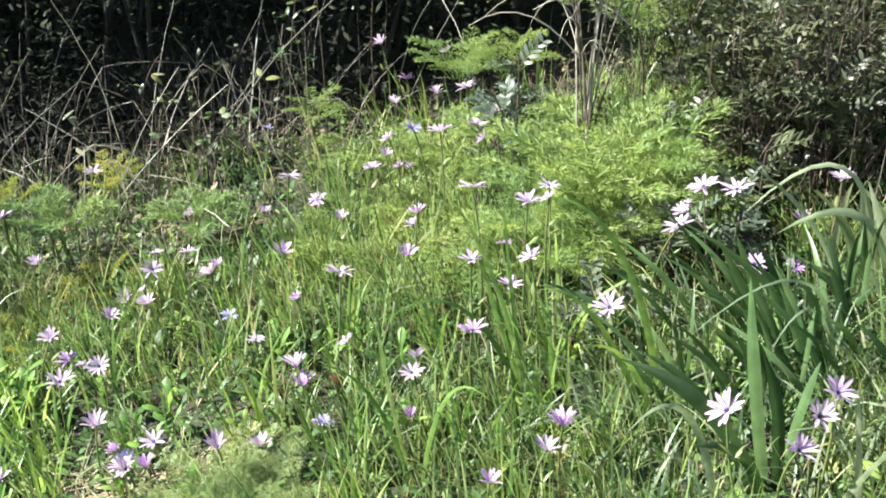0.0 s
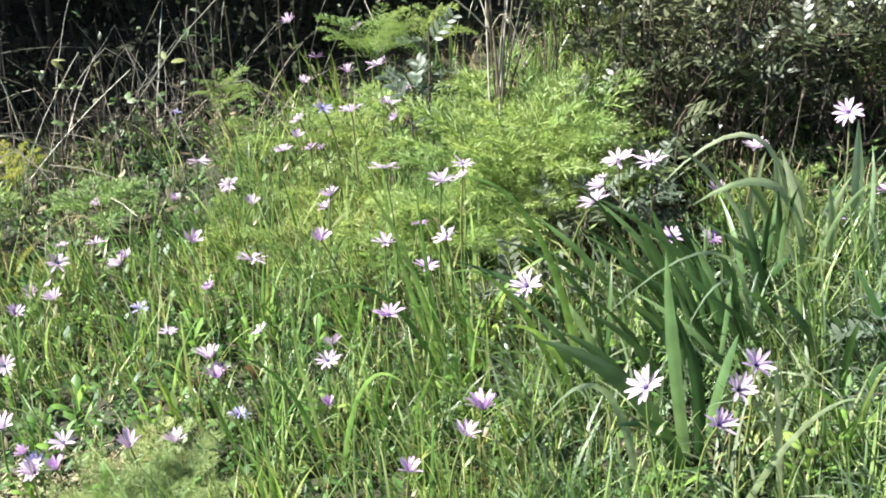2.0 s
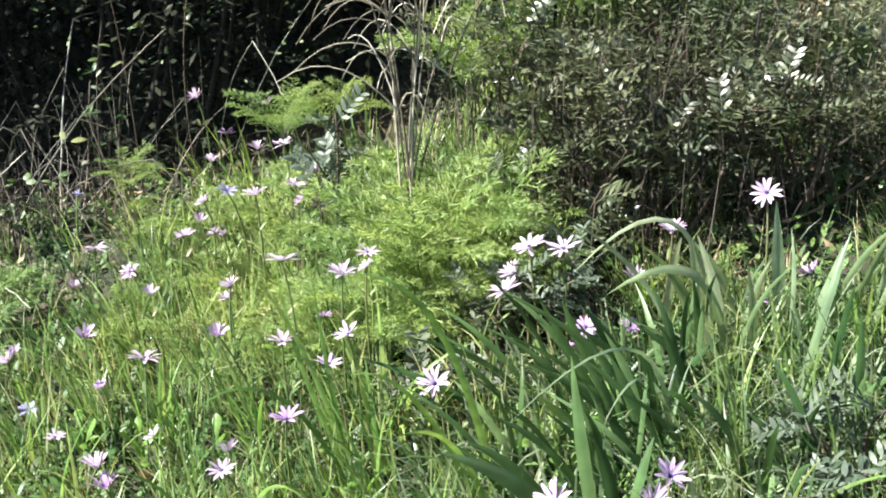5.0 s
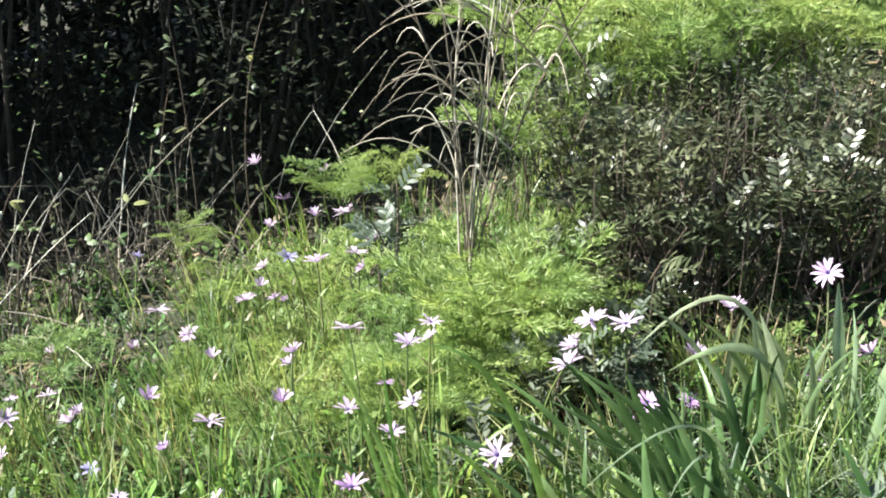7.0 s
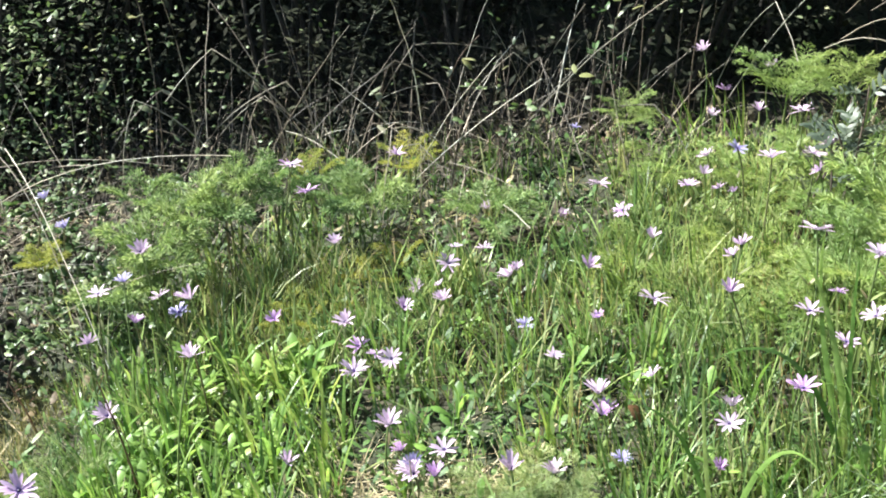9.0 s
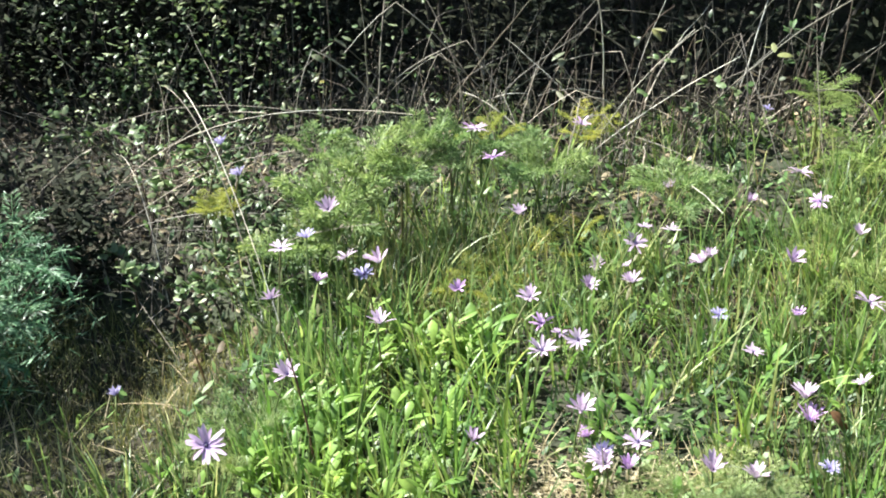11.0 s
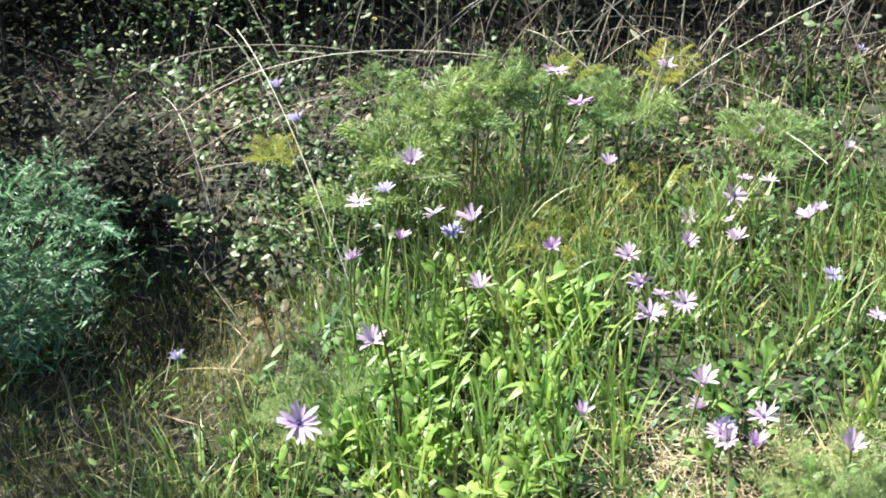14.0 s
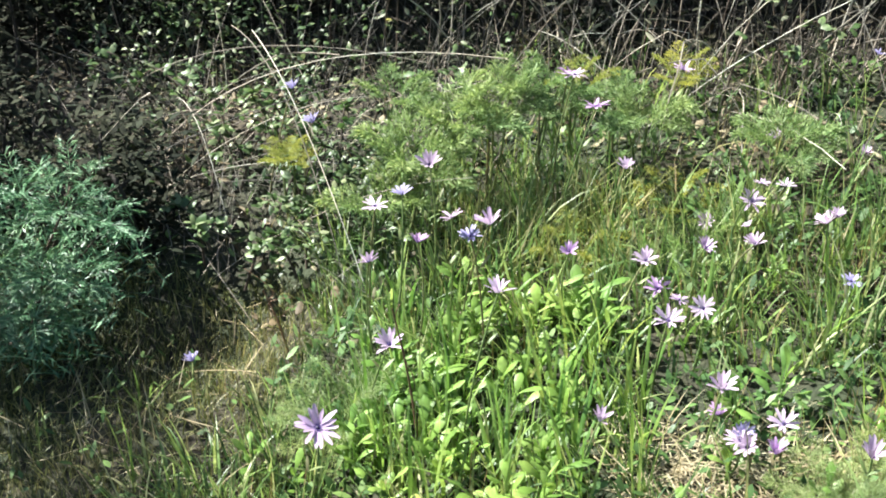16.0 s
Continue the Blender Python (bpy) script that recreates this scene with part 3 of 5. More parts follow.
GREEN = "bright green feathery wild fennel clump growing in the grass"
DEEP = "deep green feathery wild fennel clump at the foot of the hedge"
PALE = "low pale green mound of very fine feathery leaves"
YELL = "yellowing feathery wild fennel clump among dry grass"


def fennel(x, y, top, radius, count, seed, kind="green", lift=0.0):
    meshes, label = {"green": (FROND, GREEN), "deep": (FROND_DEEP, DEEP), "yellow": (FROND_YELLOW, YELL), "pale": (FROND_PALE, PALE)}[kind]
    return feathery_plant(x, y, top, radius, count, meshes, label, "fennel", seed, lift)


# the bright dome beside the lentisk
fennel(0.10, 1.90, 0.18, 0.13, 16, 1)
fennel(0.17, 1.95, 0.235, 0.15, 22, 2)
fennel(0.235, 1.99, 0.27, 0.15, 24, 3)
fennel(0.225, 1.90, 0.17, 0.12, 14, 36)
fennel(0.30, 2.04, 0.26, 0.08, 14, 4)
fennel(0.345, 2.0, 0.25, 0.09, 18, 37)
fennel(0.33, 1.92, 0.16, 0.08, 12, 43)
# the low spread to its side
fennel(-0.12, 1.95, 0.14, 0.13, 11, 5)
fennel(0.0, 1.95, 0.155, 0.13, 12, 6)
fennel(-0.20, 2.10, 0.15, 0.13, 9, 9)
fennel(-0.05, 2.10, 0.17, 0.13, 12, 7)
fennel(0.07, 2.22, 0.22, 0.14, 13, 8)
fennel(-0.20, 2.38, 0.15, 0.12, 12, 10)
fennel(-0.07, 2.34, 0.17, 0.12, 10, 38)
fennel(-0.03, 2.48, 0.13, 0.10, 14, 11, "green", 0.14)
fennel(0.07, 2.50, 0.12, 0.10, 10, 39, "green", 0.13)
fennel(-0.33, 2.44, 0.08, 0.07, 14, 12, "green", 0.12)
# the left-hand domes, whose leaves spread on tall bare foot stalks
fennel(-1.14, 1.86, 0.12, 0.06, 8, 13, "deep", 0.10)
fennel(-1.11, 1.92, 0.14, 0.065, 9, 14, "deep", 0.14)
fennel(-1.20, 2.05, 0.09, 0.05, 6, 15, "deep", 0.20)
fennel(-1.06, 1.99, 0.14, 0.06, 8, 16, "deep", 0.16)
fennel(-1.01, 2.06, 0.13, 0.06, 7, 17, "deep", 0.17)
fennel(-0.96, 2.14, 0.12, 0.06, 7, 44, "deep", 0.15)
fennel(-0.78, 2.16, 0.12, 0.06, 7, 45, "deep", 0.10)
fennel(-0.84, 2.22, 0.11, 0.06, 6, 46, "deep", 0.08)
fennel(-0.535, 2.17, 0.12, 0.06, 8, 18, "deep", 0.05)
fennel(-0.755, 2.34, 0.085, 0.06, 9, 19, "yellow", 0.10)
fennel(-0.915, 2.20, 0.09, 0.055, 7, 20, "yellow", 0.15)
# small tufts
fennel(-0.63, 1.94, 0.11, 0.08, 12, 21)
fennel(-0.80, 1.91, 0.10, 0.07, 9, 22, "yellow")
fennel(-0.69, 2.07, 0.10, 0.09, 9, 23, "yellow")
fennel(-1.03, 1.48, 0.12, 0.10, 20, 24, "pale")
fennel(-0.31, 1.46, 0.115, 0.10, 20, 25, "pale")
fennel(-0.25, 1.45, 0.10, 0.09, 16, 26, "pale")
fennel(-0.35, 1.45, 0.095, 0.09, 16, 34, "pale")
fennel(-0.27, 1.40, 0.095, 0.09, 16, 35, "pale")
fennel(0.66, 1.84, 0.11, 0.07, 8, 27)
fennel(-1.35, 1.92, 0.065, 0.035, 18, 28, "yellow", 0.15)
# behind the lentisk, on tall stems
fennel(0.33, 2.36, 0.22, 0.13, 14, 29, "green", 0.20)
fennel(0.36, 2.50, 0.24, 0.15, 15, 32, "green", 0.30)
fennel(0.50, 2.46, 0.25, 0.15, 12, 40, "green", 0.22)
fennel(0.62, 2.38, 0.26, 0.16, 18, 30, "green", 0.26)
fennel(0.76, 2.46, 0.25, 0.16, 14, 41, "green", 0.26)
fennel(0.90, 2.46, 0.26, 0.16, 13, 31, "green", 0.22)
fennel(1.06, 2.54, 0.25, 0.16, 10, 33, "green", 0.20)

# ---- wormwood bush: tiers of flat leaf rosettes on stems from one foot ----
def wormwood(x, y, tiers, seed):
    """tiers: rosette centres (x, y, height over the ground, radius)."""
    r = np.random.default_rng(seed)
    z0 = float(ground_z(x, y))
    ob = root("wormwood_bush", x, y, z0, "blue-green wormwood bush with finely cut leaves in tiers", "wormwood")
    inner = []
    for tx, ty, h, rad in tiers:
        o = np.array([tx - x, ty - y, float(ground_z(tx, ty)) + h - z0])
        f = np.array([r.normal(0, 0.02), r.normal(0, 0.02), -0.01])
        part("stem", to_mesh("stem", *tube(bend(f, (f + o) / 2 + np.array([0, 0, -0.03]), o), 0.004, 0.002, 5), BARK), ob)
        n = 150
        t = r.uniform(0.35, 1, n)
        b = np.stack([o[0] + r.normal(0, 0.036, n), o[1] + r.normal(0, 0.036, n), (o[2] - 0.02) * t + (float(ground_z(tx, ty)) - z0) * (1 - t)], -1)
        inner.append(ribbons(b, r.uniform(0, 2 * np.pi, n), r.uniform(0.4, 1.8, n), 0.3, r.uniform(0.02, 0.045, n), r.uniform(0.0025, 0.0045, n), 2, "oval"))
        for i in range(9):
            q = math.sqrt((i + 0.5) / 9)
            m = pose(*o, 0, 0, i * 137.5 + r.uniform(-15, 15)) @ pose(0, 0, 0, r.uniform(-12, 12), -5 + 88 * q + r.uniform(-8, 8), 0)
            part("leaf", FROND_BLUE[int(r.integers(3))], ob, m @ Matrix.Scale(rad / 0.088 * r.uniform(0.8, 1.1), 4))
    tagged(part("inner_leaves", to_mesh("inner_leaves", *merged(*inner), FENNEL_BLUE), ob), kind="stuff")


wormwood(-1.72, 1.58, (
    (-1.83, 1.72, 0.18, 0.08), (-1.73, 1.68, 0.20, 0.08), (-1.635, 1.66, 0.20, 0.08), (-1.555, 1.67, 0.195, 0.065), (-1.68, 1.75, 0.19, 0.07),
    (-1.535, 1.565, 0.155, 0.065), (-1.59, 1.54, 0.165, 0.07), (-1.67, 1.54, 0.17, 0.08), (-1.75, 1.56, 0.20, 0.08), (-1.83, 1.60, 0.21, 0.08),
    (-1.64, 1.47, 0.125, 0.07), (-1.565, 1.48, 0.13, 0.065), (-1.72, 1.46, 0.16, 0.075), (-1.80, 1.50, 0.2, 0.08)), 61)


# ---- lentisk shrub ----
def pinnate_mesh(seed, material):
    r = np.random.default_rng(seed)
    L = 0.085
    c = bend((0, 0, 0), (L * 0.5, 0, 0.010), (L, 0, 0.002), 6)
    pieces = [tube(c, 0.0012, 0.0006, 4)]
    for i in range(5):
        q = 0.25 + 0.72 * i / 4
        o = c[0] + (c[-1] - c[0]) * q + np.array([0, 0, 0.036 * q * (1 - q)])
        for sg in (-1, 1):
            az = sg * r.uniform(0.85, 1.15)
            pieces.append(ribbons([o], [az], [1.2 + r.uniform(-0.25, 0.2)], [0.4], [0.028 * r.uniform(0.8, 1.1)], [0.0095 * r.uniform(0.85, 1.1)], 4, "oval"))
    return to_mesh("leaf", *merged(*pieces), material)


LENT_LEAF = [pinnate_mesh(70 + i, LENTISK) for i in range(4)]
PALE_LEAF = [pinnate_mesh(75 + i, LENTISK_PALE) for i in range(4)]


def lentisk(x, y, wide, deep, tall, branches, per, seed, label, leaf=LENT_LEAF, size=1.0):
    r = np.random.default_rng(seed)
    z0 = float(ground_z(x, y))
    ob = root("lentisk_shrub", x, y, z0, label, "shrub", "lentisk shrubs")
    for i in range(branches):
        a = r.uniform(0, 2 * np.pi)
        q = math.sqrt(r.uniform(0.05, 1))
        e = np.array([np.cos(a) * wide * q, np.sin(a) * deep * q, tall * r.uniform(0.6, 1.05) * (1.1 - 0.45 * q * q)])
        b0 = np.array([r.normal(0, 0.05), r.normal(0, 0.04), -0.02])
        c = bend(b0, (b0 + e) / 2 + r.normal(0, 0.035, 3), e, 10)
        part("branch", to_mesh("branch", *tube(c, 0.0045, 0.0013, 5), BARK), ob)
        for j in range(per):
            s = 0.55 + 0.45 * (j + r.uniform(0, 0.9)) / per
            k = min(s * 9, 8.99)
            o = c[int(k)] + (c[int(k) + 1] - c[int(k)]) * (k - int(k))
            m = pose(*o, r.uniform(-40, 40), r.uniform(-55, 20), r.uniform(0, 360))
            part("leaf", leaf[int(r.integers(4))], ob, m @ Matrix.Scale(size * r.uniform(0.45, 0.88), 4))
    return ob


def twig_mass(ob, wide, deep, tall, count, seed):
    """Thin dead twigs inside a shrub, joined."""
    r = np.random.default_rng(seed)
    p = np.stack([r.normal(0, wide * 0.5, count), r.normal(0, deep * 0.5, count), r.uniform(0.0, tall * 0.75, count)], -1)
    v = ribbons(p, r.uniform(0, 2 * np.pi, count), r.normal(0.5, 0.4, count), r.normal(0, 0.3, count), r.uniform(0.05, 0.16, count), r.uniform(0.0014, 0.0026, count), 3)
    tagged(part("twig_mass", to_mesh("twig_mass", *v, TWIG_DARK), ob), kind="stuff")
    n = 1500
    c = np.stack([r.uniform(-1, 1, 130) * wide, r.uniform(-1, 1, 130) * deep, tall * r.uniform(0.5, 1.05, 130)], -1)
    c = c[(c[:, 0] / wide) ** 2 + (c[:, 1] / deep) ** 2 < 1.0]
    k = r.integers(0, len(c), n)
    p = c[k] + r.normal(0, 0.016, (n, 3))
    turn = r.uniform(0, 2 * np.pi, len(c))[k] + r.choice([-1.0, 1.0], n) + r.normal(0, 0.25, n)
    v = ribbons(p, turn, r.normal(1.2, 0.35, n), 0.4, r.uniform(0.010, 0.021, n), r.uniform(0.0035, 0.0065, n), 3, "oval", r.normal(0, 0.4, n))
    tagged(part("inner_leaves", to_mesh("inner_leaves", *v, LENTISK), ob), kind="stuff")


LT = "dark twiggy lentisk shrub with small pinnate leaves"
twig_mass(lentisk(0.57, 2.03, 0.24, 0.18, 0.33, 22, 11, 81, LT), 0.18, 0.16, 0.34, 600, 56)
twig_mass(lentisk(0.84, 2.03, 0.25, 0.2, 0.32, 22, 11, 82, LT), 0.24, 0.18, 0.34, 480, 82)
twig_mass(lentisk(0.44, 2.25, 0.18, 0.12, 0.42, 13, 9, 83, LT), 0.24, 0.18, 0.34, 480, 40)
twig_mass(lentisk(1.10, 1.97, 0.22, 0.22, 0.36, 16, 11, 84, LT), 0.24, 0.18, 0.34, 480, 108)
twig_mass(lentisk(0.72, 2.30, 0.25, 0.12, 0.40, 16, 9, 85, LT), 0.24, 0.18, 0.34, 480, 70)
lentisk(0.43, 1.80, 0.07, 0.05, 0.13, 6, 6, 88, "small grey-green lentisk seedling among the irises", PALE_LEAF, 0.95)
lentisk(0.24, 1.70, 0.06, 0.05, 0.11, 5, 6, 89, "small grey-green lentisk seedling among the irises", PALE_LEAF, 0.95)
lentisk(0.33, 1.80, 0.06, 0.05, 0.15, 6, 7, 87, "small grey-green lentisk seedling among the irises", PALE_LEAF, 0.95)
lentisk(0.70, 1.37, 0.10, 0.07, 0.13, 6, 6, 90, "small grey-green lentisk seedling among the irises", PALE_LEAF, 0.95)
lentisk(0.07, 2.14, 0.08, 0.05, 0.27, 5, 8, 86, "slender lentisk sprig with pale grey-green leaves standing in fennel", PALE_LEAF, 0.95)


# ---- dry stalks ----
def stalk_bundle():
    """Slim dead stems from one foot, with a tangle of arching side twigs higher up."""
    r = np.random.default_rng(90)
    ob = root("dry_stalk_bundle", 0.205, 2.06, float(ground_z(0.205, 2.06)), "upright bundle of dry beige stalks beside the fennel dome", "dry stalks")
    curves = []
    for i in range(11):
        e = np.array([r.normal(0.045, 0.10), r.uniform(-0.02, 0.12), r.uniform(0.55, 0.9)])
        b0 = np.array([r.normal(0, 0.006), r.normal(0, 0.006), -0.01])
        c = bend(b0, (b0 + e) / 2 - e * np.array([0.3, 0.2, 0]) + r.normal(0, 0.006, 3), e, 12)
        c[2:-1] += np.cumsum(r.normal(0, 0.0022, (9, 3)), 0)
        curves.append(c)
        part("stalk", to_mesh("stalk", *tube(c, 0.0022, 0.0011, 6), STALK), ob)
    for i in range(84):
        c = curves[int(r.integers(len(curves)))]
        b0 = c[int(r.integers(6, 12))]
        a = r.uniform(0, 2 * np.pi)
        d = r.uniform(0.04, 0.16)
        e = b0 + np.array([math.cos(a) * d - 0.045, math.sin(a) * 0.06, r.uniform(-0.06, 0.12)])
        part("dry_twig", to_mesh("dry_twig", *tube(bend(b0, (b0 + e) / 2 + np.array([0, 0, r.uniform(0.02, 0.06)]), e, 8), 0.0015, 0.0008, 5), STALK), ob)


stalk_bundle()

STRAWS = []
for i in range(8):
    r = np.random.default_rng(95 + i)
    th, p = r.normal(0.08, 0.06), np.zeros(3)
    knee, turn = r.uniform(0.45, 0.85), (0.0, 0.25, 0.9, 1.9, 2.4, 1.3, 0.1, 2.1)[i]
    c = [p]
    for j in range(12):
        th += 0.02 + (turn * 0.7 if j == int(knee * 12) else turn * 0.04)
        p = p + 0.035 * np.array([math.sin(th), r.normal(0, 0.05), math.cos(th)])
        c.append(p)
    STRAWS.append(to_mesh("straw", *tube(np.array(c), 0.0013, 0.0007, 4), STRAW_PART))


def straw_tuft(x, y, count, size, lean, seed, heading=None, label="tuft of long dry grass hanging in front of the dark hedge"):
    r = np.random.default_rng(seed)
    ob = root("dry_grass_tuft", x, y, float(ground_z(x, y)) - 0.004, label, "dry grass", "dry grass tufts")
    for i in range(count):
        a = r.uniform(0, 360) if heading is None else r.normal(heading, 50)
        m = pose(r.normal(0, 0.035), r.normal(0, 0.03), 0, 0, 0, a) @ pose(0, 0, 0, 0, abs(r.normal(lean, 20)), 0)
        part("straw", STRAWS[int(r.integers(8))], ob, m @ Matrix.Scale(size * r.uniform(0.6, 1.25), 4))


for i, (x, y, n, sz, ln) in enumerate((
        (-0.65, 2.26, 7, 0.55, 22), (-0.58, 2.34, 6, 0.65, 30), (-0.50, 2.42, 4, 0.8, 24), (-0.66, 2.50, 8, 1.1, 16), (-0.42, 2.55, 5, 0.9, 24), (-0.86, 2.36, 7, 0.6, 40),
        (-0.95, 2.42, 11, 1.15, 14), (-0.74, 2.48, 9, 1.35, 12), (-0.56, 2.52, 6, 1.35, 14), (-1.20, 2.38, 9, 1.25, 16), (-1.45, 2.25, 8, 1.0, 25), (-0.80, 2.38, 8, 0.9, 24), (-1.65, 2.15, 9, 1.0, 28), (-0.25, 2.66, 3, 1.0, 20), (-1.05, 2.60, 8, 1.15, 14), (-0.15, 2.72, 2, 1.2, 14), (-1.85, 2.3, 9, 1.2, 22))):
    straw_tuft(x, y, n, sz, ln, 200 + i)


# ---- pale sprigs in the hedge's edge ----
SPRIG_LEAF = [to_mesh("leaf", *ribbons([(0, 0, 0)], [0.0], [1.1], [0.6], [0.036], [0.017], 6, "oval", 0.0, 0.2), SPRIG), to_mesh("leaf", *ribbons([(0, 0, 0)], [0.0], [1.4], [1.1], [0.042], [0.019], 6, "oval", 0.3, 0.3), SPRIG)]


def hedge_sprig(x, y, tall, leaves, size, seed):
    """A thin sapling with a few pale leaves near its top."""
    r = np.random.default_rng(seed)
    ob = root("hedge_sprig", x, y, float(ground_z(x, y)), "thin sapling with a few pale shiny leaves before the dark hedge", "sapling", "saplings at the hedge")
    c = bend((0, 0, -0.01), (r.normal(0, 0.03), r.normal(0, 0.02), tall * 0.55), (r.normal(0, 0.03), -0.02, tall), 10)
    part("stem", to_mesh("stem", *tube(c, 0.0017, 0.0009, 5), BARK), ob)
    for i in range(leaves):
        o = c[int(r.integers(5, 10))]
        m = pose(*(o + r.normal(0, 0.006, 3)), r.uniform(-35, 35), r.uniform(-40, 50), r.uniform(150, 390))
        part("leaf", SPRIG_LEAF[i % 2], ob, m @ Matrix.Scale(size * r.uniform(0.55, 1.1), 4))


for i, (x, y, tall, n, size) in enumerate(((-0.86, 2.44, 0.30, 5, 0.9), (-0.67, 2.46, 0.34, 4, 0.8), (-1.34, 2.44, 0.29, 5, 0.9), (-1.50, 2.44, 0.33, 4, 0.8), (-1.36, 2.42, 0.60, 5, 0.9), (-0.39, 2.46, 0.44, 6, 0.75),
                                           (-0.32, 2.50, 0.55, 6, 0.65), (-0.21, 2.54, 0.54, 4, 0.65), (-0.42, 2.44, 0.24, 4, 0.8), (-0.57, 2.44, 0.28, 4, 0.65))):
    hedge_sprig(x, y, tall, n, size, 240 + i)


# ---- brambles ----
def ovate_mesh(name, length, width, material, seed):
    r = np.random.default_rng(seed)
    v, f = ribbons([(0, 0, 0)], [0.0], [1.1], [0.7], [length], [width], 6, "oval", 0.0, 0.22)
    return to_mesh(name, v + r.normal(0, 0.0004, v.shape), f, material)


BR_LEAF = [ovate_mesh("leaf", 0.034, 0.019, BRAMBLE, 300 + i) for i in range(3)]


def bramble(x, y, wide, deep, tall, canes, per, seed):
    r = np.random.default_rng(seed)
    z0 = float(ground_z(x, y))
    ob = root("bramble_bush", x, y, z0, "low bramble with sunlit grey-green leaves before the dark hedge", "bramble", "brambles")
    for i in range(canes):
        b0 = np.array([r.normal(0, wide * 0.4), r.normal(0, deep * 0.4), -0.01])
        a = r.uniform(0, 2 * np.pi)
        e = b0 + np.array([math.cos(a) * wide * r.uniform(0.5, 1), math.sin(a) * deep * r.uniform(0.5, 1), tall * r.uniform(0.2, 0.8)])
        c = bend(b0, (b0 + e) / 2 + np.array([0, 0, tall * r.uniform(0.2, 0.5)]), e, 9)
        part("cane", to_mesh("cane", *tube(c, 0.0026, 0.0012, 5), BARK), ob)
        for j in range(per):
            k = min((0.2 + 0.8 * (j + r.uniform(0, 0.9)) / per) * 8, 7.99)
            o = c[int(k)] + (c[int(k) + 1] - c[int(k)]) * (k - int(k))
            h = r.uniform(0, 360)
            for dz in (-50, 0, 50):
                part("leaf", BR_LEAF[int(r.integers(3))], ob, pose(*o, r.uniform(-35, 35), r.uniform(-40, 30), h + dz) @ Matrix.Scale(r.uniform(0.4, 0.82), 4))


bramble(-1.30, 1.84, 0.15, 0.10, 0.17, 12, 8, 310)
bramble(-1.42, 2.02, 0.2, 0.14, 0.26, 11, 7, 311)
bramble(-1.58, 2.14, 0.2, 0.14, 0.28, 10, 7, 312)
bramble(-0.58, 2.45, 0.14, 0.08, 0.28, 4, 4, 313)
bramble(-0.40, 2.64, 0.11, 0.06, 0.44, 4, 3, 314)
bramble(-1.22, 2.20, 0.16, 0.1, 0.22, 7, 6, 315)


def bramble_mass():
    """Loose small leaves of the brambles that climb into the hedge's edge."""
    r = np.random.default_rng(330)
    n = 3000
    x = r.uniform(-2.05, -1.12, n)
    y = r.uniform(2.0, 2.62, n)
    keep = np.sin(11 * x + 3 * np.sin(9 * y)) * np.sin(13 * y + 2 * np.sin(8 * x)) > r.uniform(-0.9, 0.6, n)
    x, y = x[keep], y[keep]
    n = len(x)
    p = np.stack([x, y, ground_z(x, y) + 0.02 + (0.08 + 0.75 * (y - 1.95)) * r.uniform(0, 1, n) ** 1.5], -1)
    stuff("bramble_leaf_mass", ribbons(p, r.uniform(0, 2 * np.pi, n), r.uniform(0.3, 1.9, n), r.uniform(0.2, 1.2, n), r.uniform(0.008, 0.02, n), r.uniform(0.005, 0.011, n), 4, "oval", r.normal(0, 0.6, n), 0.3),
          BRAMBLE_MASS, "loose grey-green bramble leaves along the hedge edge", "brambles")


bramble_mass()


def bramble_clusters():
    """Bramble leaves crowded in low mounds over the dark soil."""
    r = np.random.default_rng(332)
    n, k = 800, 34
    c = np.stack([r.uniform(-1.34, -1.12, k), r.uniform(1.80, 2.06, k), r.uniform(0.03, 0.15, k)], -1)
    c[:6] += np.array([-0.22, 0.2, 0.03])
    p = c[r.integers(0, len(c), n)] + r.normal(0, 1, (n, 3)) * np.array([0.032, 0.032, 0.02])
    p[:, 2] = np.maximum(p[:, 2], 0.008) + ground_z(p[:, 0], p[:, 1])
    stuff("bramble_clusters", ribbons(p, r.uniform(0, 2 * np.pi, n), r.normal(1.0, 0.4, n), r.uniform(0.2, 0.9, n), r.uniform(0.012, 0.024, n), r.uniform(0.006, 0.011, n), 4, "oval", r.normal(0, 0.5, n), 0.25),
          BRAMBLE_MASS, "low mounds of grey-green bramble leaves over dark soil", "brambles")


bramble_clusters()


def hedge_edge_leaves():
    """Small sunlit leaves on the hedge's corner."""
    r = np.random.default_rng(331)
    n = 1700
    c = np.stack([r.uniform(-2.35, -1.5, 70), r.uniform(2.34, 2.62, 70), r.uniform(0.06, 0.6, 70)], -1)
    p = c[r.integers(0, 70, n)] + r.normal(0, 0.035, (n, 3))
    p[:, 2] = np.maximum(p[:, 2], 0.01) + ground_z(p[:, 0], p[:, 1])
    stuff("hedge_edge_leaves", ribbons(p, r.uniform(0, 2 * np.pi, n), r.uniform(0.3, 1.9, n), r.uniform(0.2, 0.8, n), r.uniform(0.012, 0.024, n), r.uniform(0.007, 0.012, n), 3, "oval", r.normal(0, 0.6, n), 0.2),
          BRAMBLE_MASS, "small sunlit green leaves at the corner of the hedge", "leaves")


hedge_edge_leaves()


